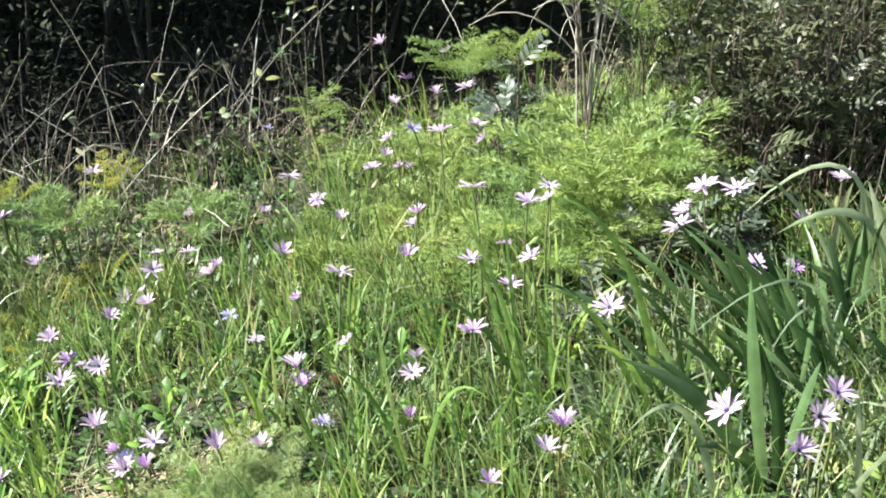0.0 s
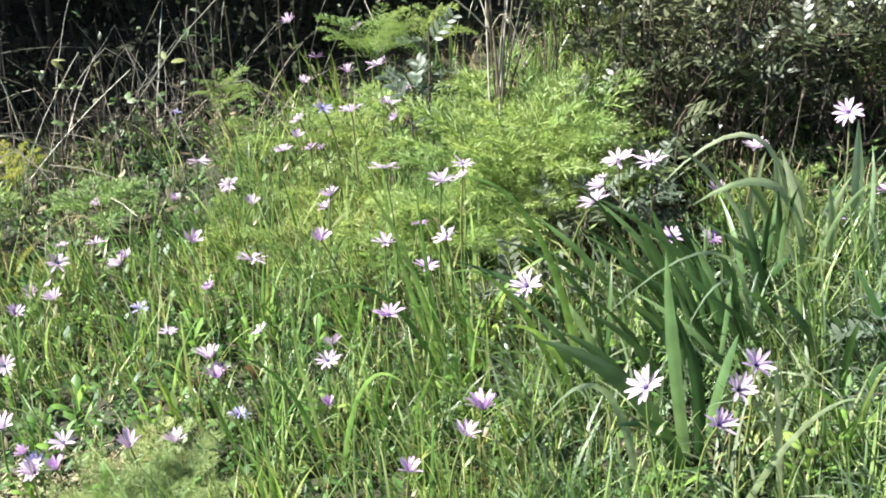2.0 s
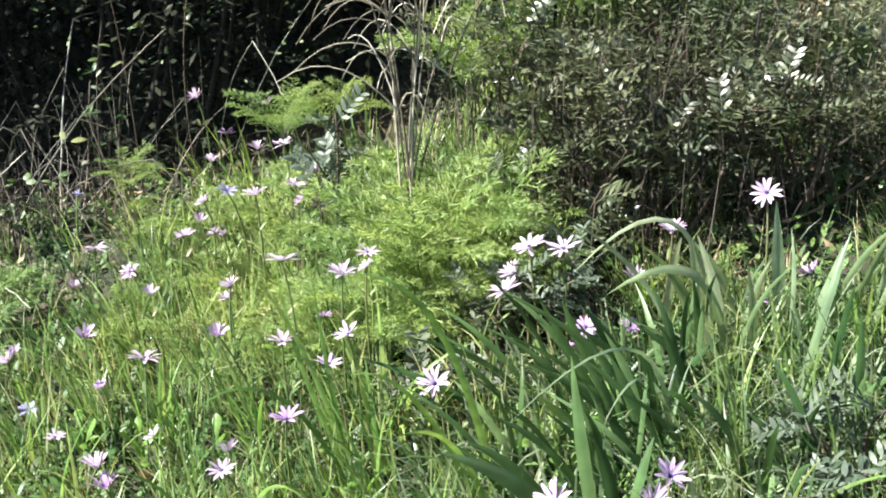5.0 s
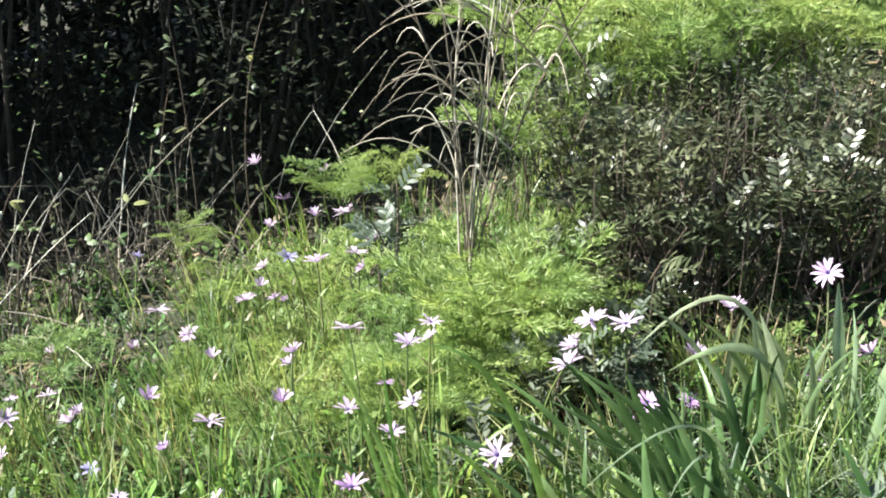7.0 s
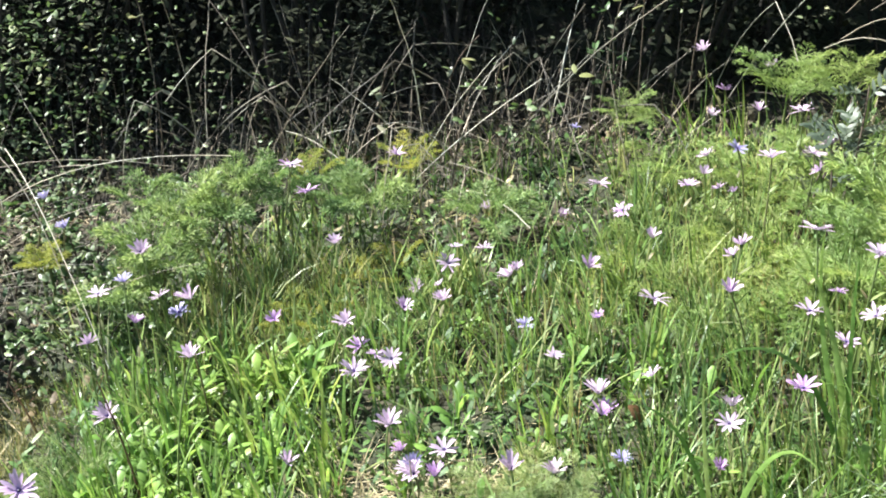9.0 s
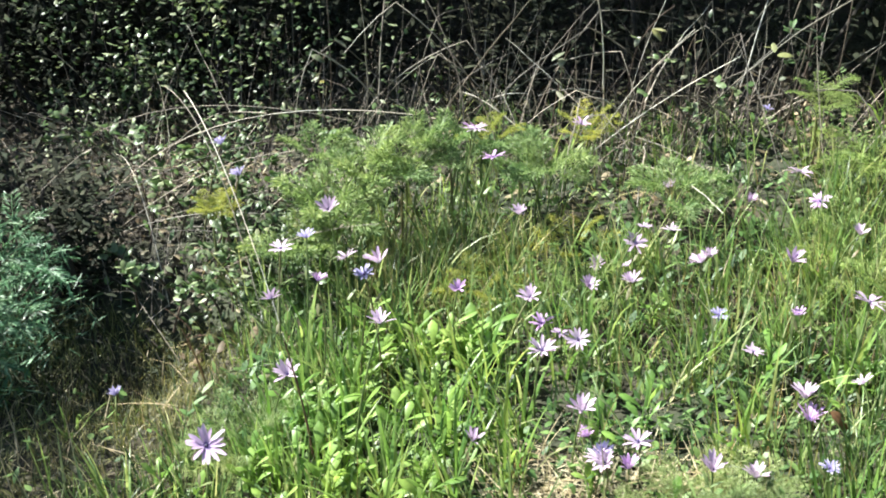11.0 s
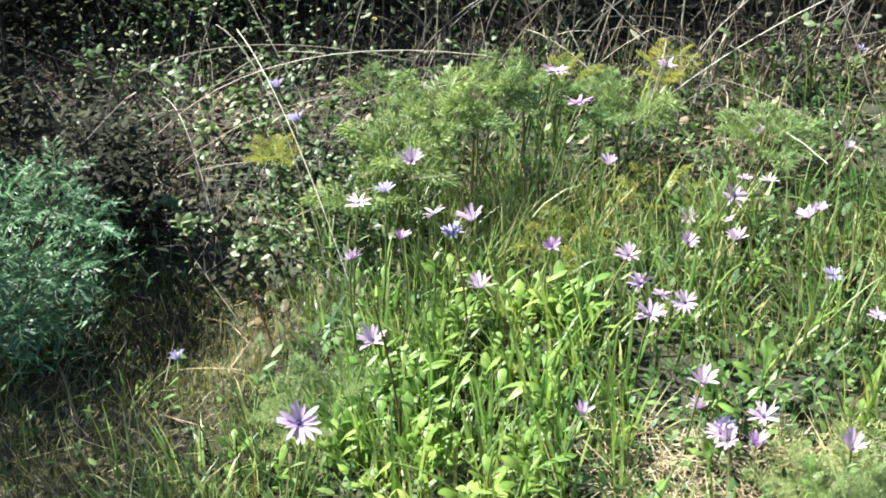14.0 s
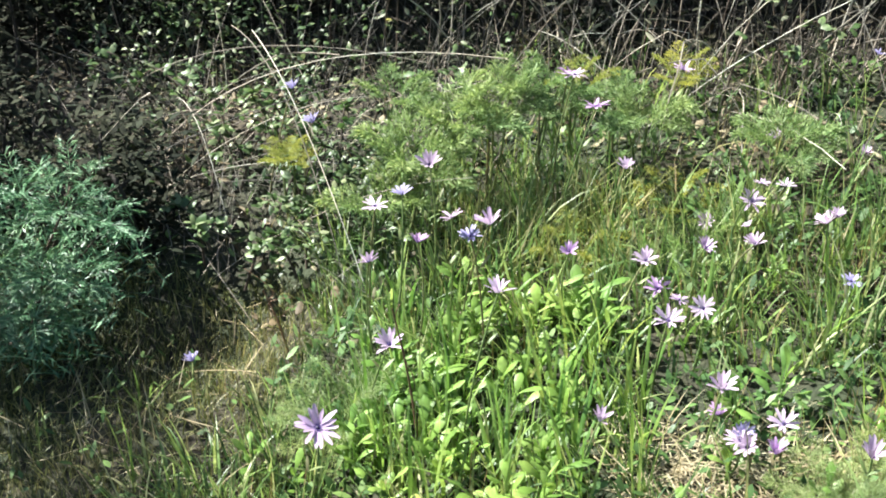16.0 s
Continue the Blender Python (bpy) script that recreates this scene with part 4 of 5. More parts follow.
def tall_grass():
    """Upright bright blades between the fennel stems behind the lentisk."""
    r = np.random.default_rng(333)
    n = 110
    x, y = r.uniform(0.40, 0.98, n), r.uniform(2.42, 2.66, n)
    p = np.stack([x, y, ground_z(x, y) - 0.003], -1)
    stuff("tall_grass", ribbons(p, r.uniform(0, 2 * np.pi, n), np.abs(r.normal(0.08, 0.1, n)), r.uniform(0.1, 0.9, n), r.uniform(0.42, 0.68, n), r.uniform(0.005, 0.010, n), 9, "grass", r.normal(0, 0.5, n), 0.2),
          GRASS, "tall bright green grass blades among fennel behind the lentisk", "grass")


tall_grass()


def dry_cane(points, r0, r1):
    """A long bare cane lying over the brambles; points are start, middle and end."""
    ob = new("dry_cane", to_mesh("dry_cane", *tube(bend(*points, 14), r0, r1, 6), STRAW_PART))
    tagged(ob, "long pale dry cane leaning over the brambles", "cane", "dry canes")


dry_cane(((-1.47, 2.02, 0.15), (-1.29, 1.88, 0.055), (-1.08, 1.72, float(ground_z(-1.08, 1.72)))), 0.0010, 0.0007)
dry_cane(((-1.50, 2.00, 0.16), (-1.33, 1.90, 0.075), (-1.14, 1.75, float(ground_z(-1.14, 1.75)))), 0.0009, 0.0007)
dry_cane(((-1.75, 2.05, float(ground_z(-1.75, 2.05))), (-1.45, 2.05, 0.06), (-1.02, 2.08, 0.17)), 0.0011, 0.0007)
dry_cane(((-1.80, 1.80, float(ground_z(-1.80, 1.80))), (-1.55, 1.86, -0.03), (-1.22, 2.0, 0.12)), 0.0011, 0.0006)
dry_cane(((-1.95, 2.1, float(ground_z(-1.95, 2.1))), (-1.65, 2.1, 0.03), (-1.18, 2.15, 0.10)), 0.0011, 0.0006)
dry_cane(((-1.05, 2.25, float(ground_z(-1.05, 2.25))), (-1.0, 2.28, 0.15), (-1.22, 2.36, 0.42)), 0.0015, 0.0008)
kr = np.random.default_rng(340)
for i in range(22):
    x, y = kr.uniform(-2.05, -1.35), kr.uniform(1.78, 2.25)
    dx, dy, up = kr.uniform(0.25, 0.6) * (1 if i % 4 else -0.7), kr.uniform(-0.05, 0.2), kr.uniform(0.02, 0.2)
    z = float(ground_z(x, y))
    e = (x + dx, y + dy, float(ground_z(x + dx, y + dy)) + up)
    dry_cane(((x, y, z), (x + dx * 0.5, y + dy * 0.5, (z + e[2]) / 2 + kr.uniform(0.01, 0.09)), e), 0.0010, 0.0005)


# ---- irises and broad grass ----
iris_rng = np.random.default_rng(88)


def iris(x, y, label, leaves, material=None):
    """leaves: base, middle and tip of each sword leaf, and its width."""
    z0 = float(ground_z(x, y))
    material = material or IRIS
    ob = root("iris_plant", x, y, z0, label, "iris", "irises")
    o = np.array([x, y, z0])
    for base, mid, tip, w in leaves:
        b = np.array(base, float)
        part("leaf", to_mesh("leaf", *sword(bend(b - o, np.array(mid) - o, np.array(tip) - o, 12), 0.86 * w, 0.12, (iris_rng.uniform(-0.9, 0.15), -0.8, 0.4)), material), ob)


def foot(x, y, dz=-0.005):
    return (x, y, float(ground_z(x, y)) + dz)


iris(0.41, 1.34, "iris clump of broad upright sword leaves beside pale anemones", [
    (foot(0.412, 1.34), (0.384, 1.33, 0.22), (0.364, 1.33, 0.38), 0.021),
    (foot(0.400, 1.33), (0.330, 1.31, 0.205), (0.216, 1.30, 0.287), 0.023),
    (foot(0.425, 1.35), (0.418, 1.35, 0.18), (0.392, 1.35, 0.268), 0.018),
    (foot(0.395, 1.31), (0.37, 1.28, 0.16), (0.30, 1.25, 0.20), 0.017),
    (foot(0.405, 1.35), (0.33, 1.36, 0.19), (0.25, 1.36, 0.26), 0.016),
    (foot(0.43, 1.36), (0.45, 1.37, 0.17), (0.47, 1.38, 0.24), 0.015)], IRIS_DARK)
iris(0.49, 1.56, "dark green iris clump with crowded sword leaves", [
    (foot(0.48, 1.56), (0.413, 1.55, 0.232), (0.358, 1.55, 0.340), 0.017),
    (foot(0.485, 1.57), (0.425, 1.56, 0.24), (0.388, 1.56, 0.330), 0.017),
    (foot(0.485, 1.53), (0.469, 1.50, 0.205), (0.437, 1.50, 0.285), 0.016),
    (foot(0.50, 1.56), (0.478, 1.55, 0.21), (0.440, 1.55, 0.290), 0.017),
    (foot(0.52, 1.57), (0.51, 1.56, 0.20), (0.475, 1.56, 0.275), 0.016),
    (foot(0.53, 1.58), (0.545, 1.57, 0.20), (0.515, 1.57, 0.285), 0.02),
    (foot(0.47, 1.55), (0.40, 1.53, 0.17), (0.33, 1.50, 0.245), 0.013),
    (foot(0.46, 1.54), (0.40, 1.52, 0.14), (0.345, 1.49, 0.18), 0.010),
    (foot(0.50, 1.58), (0.47, 1.58, 0.22), (0.42, 1.58, 0.31), 0.02),
    (foot(0.54, 1.60), (0.56, 1.60, 0.19), (0.60, 1.59, 0.25), 0.012)], IRIS_DARK)
iris(0.61, 1.67, "pale grey-green iris clump with arching sword leaves", [
    (foot(0.618, 1.66), (0.590, 1.65, 0.27), (0.570, 1.65, 0.372), 0.018),
    (foot(0.625, 1.69), (0.560, 1.68, 0.375), (0.421, 1.68, 0.312), 0.008),
    (foot(0.630, 1.64), (0.575, 1.62, 0.325), (0.455, 1.62, 0.306), 0.014),
    (foot(0.64, 1.68), (0.62, 1.67, 0.26), (0.585, 1.67, 0.365), 0.017),
    (foot(0.60, 1.64), (0.55, 1.62, 0.22), (0.49, 1.60, 0.275), 0.016),
    (foot(0.65, 1.66), (0.665, 1.65, 0.22), (0.650, 1.65, 0.325), 0.016),
    (foot(0.63, 1.62), (0.61, 1.59, 0.20), (0.57, 1.57, 0.285), 0.014)])
iris(0.74, 1.71, "iris with two pale upright leaves", [
    (foot(0.73, 1.71), (0.712, 1.70, 0.28), (0.699, 1.70, 0.395), 0.022),
    (foot(0.75, 1.69), (0.760, 1.68, 0.20), (0.790, 1.68, 0.335), 0.028),
    (foot(0.76, 1.72), (0.80, 1.71, 0.21), (0.86, 1.70, 0.30), 0.02)])


def iris_fan(x, y, count, tall, lean, seed, material, label):
    """A fan of sword leaves from one foot; lean is how far the tips go to the side."""
    r = np.random.default_rng(seed)
    leaves = []
    for i in range(count):
        bx, by = x + r.normal(0, 0.03), y + r.normal(0, 0.025)
        h = tall * r.uniform(0.65, 1.1)
        q = r.normal(lean, 0.05)
        z = float(ground_z(bx, by))
        leaves.append((foot(bx, by), (bx + 0.35 * q, by - 0.01, z + 0.58 * h), (bx + q, by + r.normal(-0.02, 0.03), z + h), r.uniform(0.007, 0.013)))
    iris(x, y, label, leaves, material)


iris_fan(0.50, 1.50, 9, 0.20, -0.06, 901, IRIS_DARK, "low dense fan of dark green iris leaves")
iris_fan(0.42, 1.46, 8, 0.19, -0.09, 902, IRIS_DARK, "low dense fan of dark green iris leaves")
iris_fan(0.56, 1.60, 8, 0.22, -0.03, 903, IRIS_DARK, "low dense fan of dark green iris leaves")
iris_fan(0.66, 1.62, 3, 0.24, 0.00, 904, IRIS, "pale upright fan of grey-green iris leaves")
iris_fan(0.70, 1.68, 3, 0.24, 0.02, 905, IRIS, "pale upright fan of grey-green iris leaves")
iris_fan(0.58, 1.70, 4, 0.22, -0.05, 906, IRIS, "pale upright fan of grey-green iris leaves")
iris_fan(0.84, 1.70, 4, 0.24, 0.05, 907, IRIS, "pale upright fan of grey-green iris leaves")
iris_fan(0.63, 1.42, 6, 0.19, -0.03, 909, IRIS_DARK, "low dense fan of dark green iris leaves")
iris_fan(0.73, 1.50, 5, 0.20, 0.02, 910, IRIS_DARK, "low dense fan of dark green iris leaves")
iris_fan(0.42, 1.60, 6, 0.22, -0.13, 911, IRIS_DARK, "leaning fan of narrow dark green iris leaves")
iris_fan(0.47, 1.53, 6, 0.23, -0.12, 912, IRIS_DARK, "leaning fan of narrow dark green iris leaves")
iris_fan(0.39, 1.64, 5, 0.20, -0.13, 913, IRIS_DARK, "leaning fan of narrow dark green iris leaves")
iris_fan(0.33, 1.52, 6, 0.17, -0.10, 908, IRIS_DARK, "low dense fan of dark green iris leaves")


def broad_grass(x, y, label, blades, material=None):
    z0 = float(ground_z(x, y))
    ob = root("tall_grass_plant", x, y, z0, label, "grass", "tall grass plants")
    o = np.array([x, y, z0])
    for base, mid, tip, w in blades:
        part("blade", to_mesh("blade", *sword(bend(np.array(base) - o, np.array(mid) - o, np.array(tip) - o, 12), w, 0.06, (-0.3, -0.9, 0.5), 0.8), material or BLADE), ob)


TG = "tall grass plant with broad arching blades"
broad_grass(0.11, 1.6, TG, [
    (foot(0.112, 1.60), (0.062, 1.60, 0.235), (-0.003, 1.60, 0.371), 0.010),
    (foot(0.115, 1.60), (0.050, 1.61, 0.23), (0.030, 1.61, 0.385), 0.009),
    (foot(0.110, 1.60), (0.085, 1.60, 0.23), (0.075, 1.60, 0.36), 0.008),
    (foot(0.110, 1.59), (0.02, 1.58, 0.20), (-0.09, 1.56, 0.195), 0.008)])
broad_grass(0.29, 1.5, TG, [
    (foot(0.30, 1.50), (0.232, 1.50, 0.325), (0.128, 1.50, 0.409), 0.011),
    (foot(0.28, 1.50), (0.20, 1.48, 0.24), (0.12, 1.47, 0.29), 0.009),
    (foot(0.29, 1.48), (0.24, 1.46, 0.19), (0.17, 1.42, 0.23), 0.009)])
broad_grass(0.527, 1.520, "pale grey-green grass plant with thin arching blades", [
    (foot(0.527, 1.520), (0.465, 1.48, 0.300), (0.307, 1.42, 0.244), 0.006),
    (foot(0.537, 1.520), (0.482, 1.480, 0.258), (0.422, 1.450, 0.208), 0.006)], PALE_BLADE)
broad_grass(0.347, 1.300, "pale grey-green grass plant with thin arching blades", [
    (foot(0.347, 1.300), (0.297, 1.28, 0.222), (0.224, 1.25, 0.218), 0.011),
    (foot(0.504, 1.25), (0.487, 1.25, 0.22), (0.478, 1.25, 0.281), 0.008),
    (foot(0.428, 1.22), (0.502, 1.22, 0.202), (0.575, 1.22, 0.247), 0.008)], PALE_BLADE)
broad_grass(0.60, 1.30, TG, [
    (foot(0.60, 1.30), (0.56, 1.29, 0.20), (0.50, 1.27, 0.22), 0.008),
    (foot(0.61, 1.30), (0.60, 1.28, 0.20), (0.62, 1.26, 0.28), 0.007),
    (foot(0.59, 1.31), (0.65, 1.30, 0.20), (0.73, 1.28, 0.24), 0.007)])
broad_grass(-0.05, 1.45, TG, [
    (foot(-0.05, 1.45), (-0.10, 1.45, 0.13), (-0.17, 1.44, 0.19), 0.008),
    (foot(-0.04, 1.45), (0.0, 1.44, 0.14), (0.06, 1.42, 0.15), 0.008),
    (foot(-0.05, 1.46), (-0.08, 1.46, 0.14), (-0.09, 1.46, 0.23), 0.007)])


CLUMP_BLADE = [to_mesh("blade", *ribbons([(0, 0, 0)], [0.0], [0.03], [0.12 + 0.3 * i], [0.18], [0.0078], 9, "grass", 0.5 - 0.25 * i, 0.15), BLADE) for i in range(5)]


def grass_clump(x, y, count, size, seed, heading=170.0):
    r = np.random.default_rng(seed)
    ob = root("grass_clump", x, y, float(ground_z(x, y)) - 0.004, "clump of long bright green arching grass blades", "grass", "grass clumps")
    for i in range(count):
        m = pose(r.normal(0, 0.014), r.normal(0, 0.014), 0, 0, 0, r.normal(heading, 75)) @ pose(0, 0, 0, 0, max(-4, r.normal(10, 9)), 0)
        part("blade", CLUMP_BLADE[int(r.integers(5))], ob, m @ Matrix.Scale(size * r.uniform(0.7, 1.2), 4))


for i, (x, y, sz) in enumerate((
        (0.80, 1.60, 1.1), (-0.72, 1.66, 0.9), (-0.64, 1.56, 0.9), (-0.80, 1.60, 0.9), (-0.96, 1.44, 0.9),
        (0.15, 1.55, 1.1), (0.20, 1.42, 1.0), (0.02, 1.50, 1.0), (-0.15, 1.50, 0.9), (-0.30, 1.62, 0.9), (-0.02, 1.70, 1.0), (0.16, 1.66, 1.2), (-0.18, 1.78, 0.9),
        (-0.40, 1.78, 0.8), (-0.10, 1.36, 0.9), (0.08, 1.32, 0.9), (-0.42, 1.95, 0.8), (-0.25, 2.02, 0.8), (-0.62, 1.60, 0.9), (-0.78, 1.46, 0.9), (-0.90, 1.62, 1.0),
        (-0.70, 1.68, 0.9), (-0.98, 1.58, 1.0), (-1.04, 1.72, 1.0), (-0.84, 1.36, 1.0), (-0.66, 1.42, 1.0), (-0.93, 1.40, 0.9), (-0.74, 1.56, 1.1), (-0.86, 1.74, 1.0), (-0.58, 1.74, 0.9), (-0.76, 1.40, 0.9), (-0.88, 1.52, 0.95), (-0.70, 1.50, 0.9), (-0.80, 1.70, 0.9), (-0.95, 1.66, 0.9), (-0.60, 1.50, 0.85), (-0.86, 1.45, 0.9), (-1.0, 1.5, 0.85), (-0.20, 2.52, 0.9), (-0.12, 2.54, 1.0), (0.50, 2.56, 1.9), (0.60, 2.55, 2.0), (0.70, 2.56, 1.9), (0.82, 2.56, 1.9), (0.42, 2.58, 1.8), (0.95, 2.58, 1.8))):
    grass_clump(x, y, 10, sz, 640 + i)


# ---- anemones ----
def petal_mesh(name, material, seed):
    """One petal, 1 long along x, cupped and slightly waved."""
    r = np.random.default_rng(seed)
    n, k = 6, 3
    s = np.linspace(0, 1, n)
    w = 0.130 * np.sin(np.pi * (0.12 + 0.80 * s)) ** 0.8 * (0.75 + 0.35 * s)
    lift = 0.10 * np.sin(1.6 * s) + r.uniform(-0.04, 0.06) * s ** 2
    v = []
    for i in range(n):
        for j in range(k):
            t = j - 1
            v.append((s[i] - 0.05 * abs(t) * s[i] ** 3, t * w[i] + r.normal(0, 0.006), lift[i] + 0.05 * abs(t) * w[i] / 0.155 + r.normal(0, 0.006)))
    f = [[i * k + j, i * k + j + 1, (i + 1) * k + j + 1, (i + 1) * k + j] for i in range(n - 1) for j in range(k - 1)]
    return to_mesh(name, v, f, material)


PETAL = {c: [petal_mesh("petal", PETALS[c], 400 + i) for i in range(5)] for c in PETALS}


def dome_mesh():
    rings = [(0.11, 0.0), (0.105, 0.05), (0.07, 0.10), (0.02, 0.12)]
    v = [(q * math.cos(a), q * math.sin(a), z) for q, z in rings for a in np.arange(10) * 2 * math.pi / 10]
    f = [[i * 10 + j, i * 10 + (j + 1) % 10, (i + 1) * 10 + (j + 1) % 10, (i + 1) * 10 + j] for i in range(3) for j in range(10)]
    return to_mesh("flower_centre", v, f, CENTRE)


DOME = dome_mesh()
r = np.random.default_rng(5)
STAMENS = to_mesh("stamen_tuft", *ribbons(np.stack([0.09 * np.cos(np.arange(34)), 0.09 * np.sin(np.arange(34)), np.full(34, 0.03)], -1), np.arange(34) * 1.0, r.uniform(0.3, 1.0, 34), 0.1, r.uniform(0.09, 0.19, 34), 0.022, 2, "oval"), STAMEN)
BRACT = to_mesh("bract", *ribbons([(0, 0, 0)], [0.0], [0.7], [0.6], [0.026], [0.006], 4, "oval", 0.0, 0.2), STEM)
STEMS = [to_mesh("stem", *tube(bend((0, 0, 0), (b, 0.02, 0.55), (0, 0, 1.0), 8), 0.009, 0.007, 6), STEM) for b in (-0.06, 0.03, 0.08)]
bloom_rng = np.random.default_rng(77)


def bloom(x, y, z, tint, way="", size=1.0):
    """An anemone whose flower stands at x, y, z, on a stem from the ground."""
    r = bloom_rng
    gz = float(ground_z(x, y))
    h = max(z - gz, 0.045)
    z = gz + h
    bx, by = x + r.normal(0, 0.1) * h, y + r.normal(0, 0.1) * h
    gz = float(ground_z(bx, by)) - 0.004
    words = {"pale": "pale pink", "lilac": "lilac pink", "violet": "violet purple", "blue": "blue-violet"}[tint]
    ob = root("anemone", bx, by, gz, words + " wild anemone with narrow petals on a thin stem", "flower", "anemones")
    top = Vector((x - bx, y - by, z - gz))
    m = top.to_track_quat("Z", "X").to_matrix().to_4x4()
    L = top.length
    thick = 0.2
    part("stem", STEMS[int(r.integers(3))], ob, m @ Matrix.Diagonal((thick, thick, L, 1)))
    turn = r.uniform(0, 360)
    for i in range(3):
        part("bract", BRACT, ob, Matrix.Translation(top * 0.72) @ pose(0, 0, 0, 0, 0, turn + 120 * i) @ Matrix.Scale(r.uniform(0.7, 1.1), 4))
    way = way or str(r.choice(["fan", "fan", "flat", "flat", "side", "open"]))
    tip = {"fan": (-0.08, -0.05, 0.2), "flat": (-0.1, 0.05, 0.2), "open": (-0.15 - 0.4 * x, -0.85, 0.22), "left": (-0.8, -0.5, 0.2), "side": (-0.5, 0.2, 0.25), "right": (0.32, -0.45, 0.12)}[way]
    up = {"fan": 38.0, "flat": 8.0, "open": 8.0, "left": 12.0, "side": 25.0, "right": 24.0}[way] + r.normal(0, 5)
    face = Vector((tip[0] + r.normal(0, tip[2]), tip[1] + r.normal(0, tip[2]), 1.0)).normalized()
    head = Matrix.Translation(top) @ face.to_track_quat("Z", "Y").to_matrix().to_4x4()
    R = 0.0212 * size * r.uniform(0.88, 1.1)
    part("flower_centre", DOME, ob, head @ Matrix.Scale(R, 4), "dark violet centre")
    part("stamen_tuft", STAMENS, ob, head @ Matrix.Scale(R, 4))
    n = int(r.integers(12, 16))
    for i in range(n):
        a = 360 * i / n + r.normal(0, 6)
        lift = -(up + r.normal(0, 10) + (6 if i % 2 else 0))
        q = head @ pose(0, 0, 0, 0, 0, a) @ pose(0.1 * R, 0, 0, r.normal(0, 9), lift, 0)
        part("petal", PETAL[tint][int(r.integers(5))], ob, q @ Matrix.Scale(R * r.uniform(0.88, 1.08), 4))
    return ob


bloom(-0.202, 2.564, 0.318, "pale", "fan", 1.05)
bloom(-0.065, 2.596, 0.291, "pale", "side", 0.95)
bloom(-0.004, 2.210, 0.333, "pale", "side", 1)
bloom(-0.044, 2.065, 0.298, "pale", "flat", 1.1)
bloom(0.050, 2.176, 0.291, "pale", "side", 1)
bloom(-0.331, 2.123, 0.189, "pale", "flat", 1.05)
bloom(-0.289, 2.169, 0.123, "violet", "flat", 1)
bloom(-0.215, 1.976, 0.168, "pale", "fan", 0.9)
bloom(-0.070, 1.867, 0.228, "lilac", "side", 0.9)
bloom(-0.082, 1.912, 0.186, "lilac", "side", 0.9)
bloom(-0.077, 1.751, 0.205, "lilac", "fan", 1.05)
bloom(0.025, 1.720, 0.333, "pale", "flat", 1.1)
bloom(0.108, 1.690, 0.322, "pale", "flat", 1.1)
bloom(0.028, 1.612, 0.264, "pale", "flat", 0.95)
bloom(0.113, 1.645, 0.253, "pale", "side", 1)
bloom(0.073, 1.791, 0.209, "violet", "flat", 0.75)
bloom(0.083, 1.654, 0.204, "lilac", "flat", 0.9)
bloom(-0.183, 1.741, 0.180, "pale", "flat", 1)
bloom(-0.302, 1.878, 0.147, "lilac", "fan", 1.05)
bloom(-0.440, 1.922, 0.087, "pale", "side", 1.05)
bloom(0.032, 1.548, 0.185, "violet", "flat", 1.05)
bloom(0.225, 1.594, 0.200, "pale", "open", 1.1)
bloom(0.368, 1.742, 0.326, "pale", "flat", 1.25)
bloom(0.413, 1.719, 0.331, "pale", "flat", 1.25)
bloom(0.331, 1.711, 0.274, "pale", "flat", 1.15)
bloom(0.436, 1.657, 0.240, "violet", "open", 0.8)
bloom(0.508, 1.710, 0.212, "violet", "open", 0.75)
bloom(0.338, 1.263, 0.241, "pale", "left", 1.2)
bloom(0.458, 1.253, 0.273, "lilac", "right", 1)
bloom(0.440, 1.251, 0.242, "pale", "right", 1.05)
bloom(0.414, 1.224, 0.214, "lilac", "right", 1)
bloom(0.154, 1.355, 0.157, "violet", "fan", 1.1)
bloom(-0.057, 1.506, 0.068, "violet", "fan", 0.8)
bloom(-0.052, 1.571, 0.127, "pale", "side", 0.9)
bloom(-0.053, 1.514, 0.135, "pale", "flat", 0.9)
bloom(-0.225, 1.590, 0.066, "violet", "fan", 1.15)
bloom(-0.236, 1.607, 0.088, "pale", "fan", 1.05)
bloom(-0.168, 1.660, 0.099, "pale", "side", 0.85)
bloom(-0.273, 1.822, 0.090, "violet", "fan", 0.75)
bloom(-0.390, 1.823, 0.056, "blue", "flat", 0.75)
bloom(-0.560, 2.246, 0.056, "pale", "fan", 0.85)
bloom(-0.735, 2.210, 0.161, "lilac", "flat", 0.95)
bloom(-0.756, 1.928, 0.097, "pale", "fan", 0.95)
bloom(-0.675, 1.760, 0.044, "pale", "fan", 0.95)
bloom(-0.649, 1.754, 0.005, "violet", "flat", 0.9)
bloom(-0.575, 1.698, 0.029, "pale", "open", 1)
bloom(-0.611, 1.624, 0.043, "pale", "flat", 1.05)
bloom(-0.516, 1.508, 0.043, "pale", "fan", 1.15)
bloom(-0.433, 1.460, 0.006, "violet", "fan", 0.9)
bloom(-0.327, 1.462, 0.039, "pale", "fan", 1.2)
bloom(-0.273, 1.499, 0.018, "pale", "fan", 1)
bloom(-0.604, 1.849, 0.037, "lilac", "fan", 0.85)
bloom(-0.558, 1.960, 0.073, "pale", "flat", 0.95)
bloom(-0.532, 1.843, 0.067, "pale", "side", 1)
bloom(-0.904, 2.085, 0.163, "violet", "flat", 1.05)
bloom(-0.828, 1.985, 0.163, "violet", "flat", 1)
bloom(-0.996, 1.693, 0.153, "pale", "fan", 1)
bloom(-0.872, 1.614, 0.130, "pale", "fan", 1.05)
bloom(-1.069, 1.669, 0.077, "pale", "flat", 1.05)
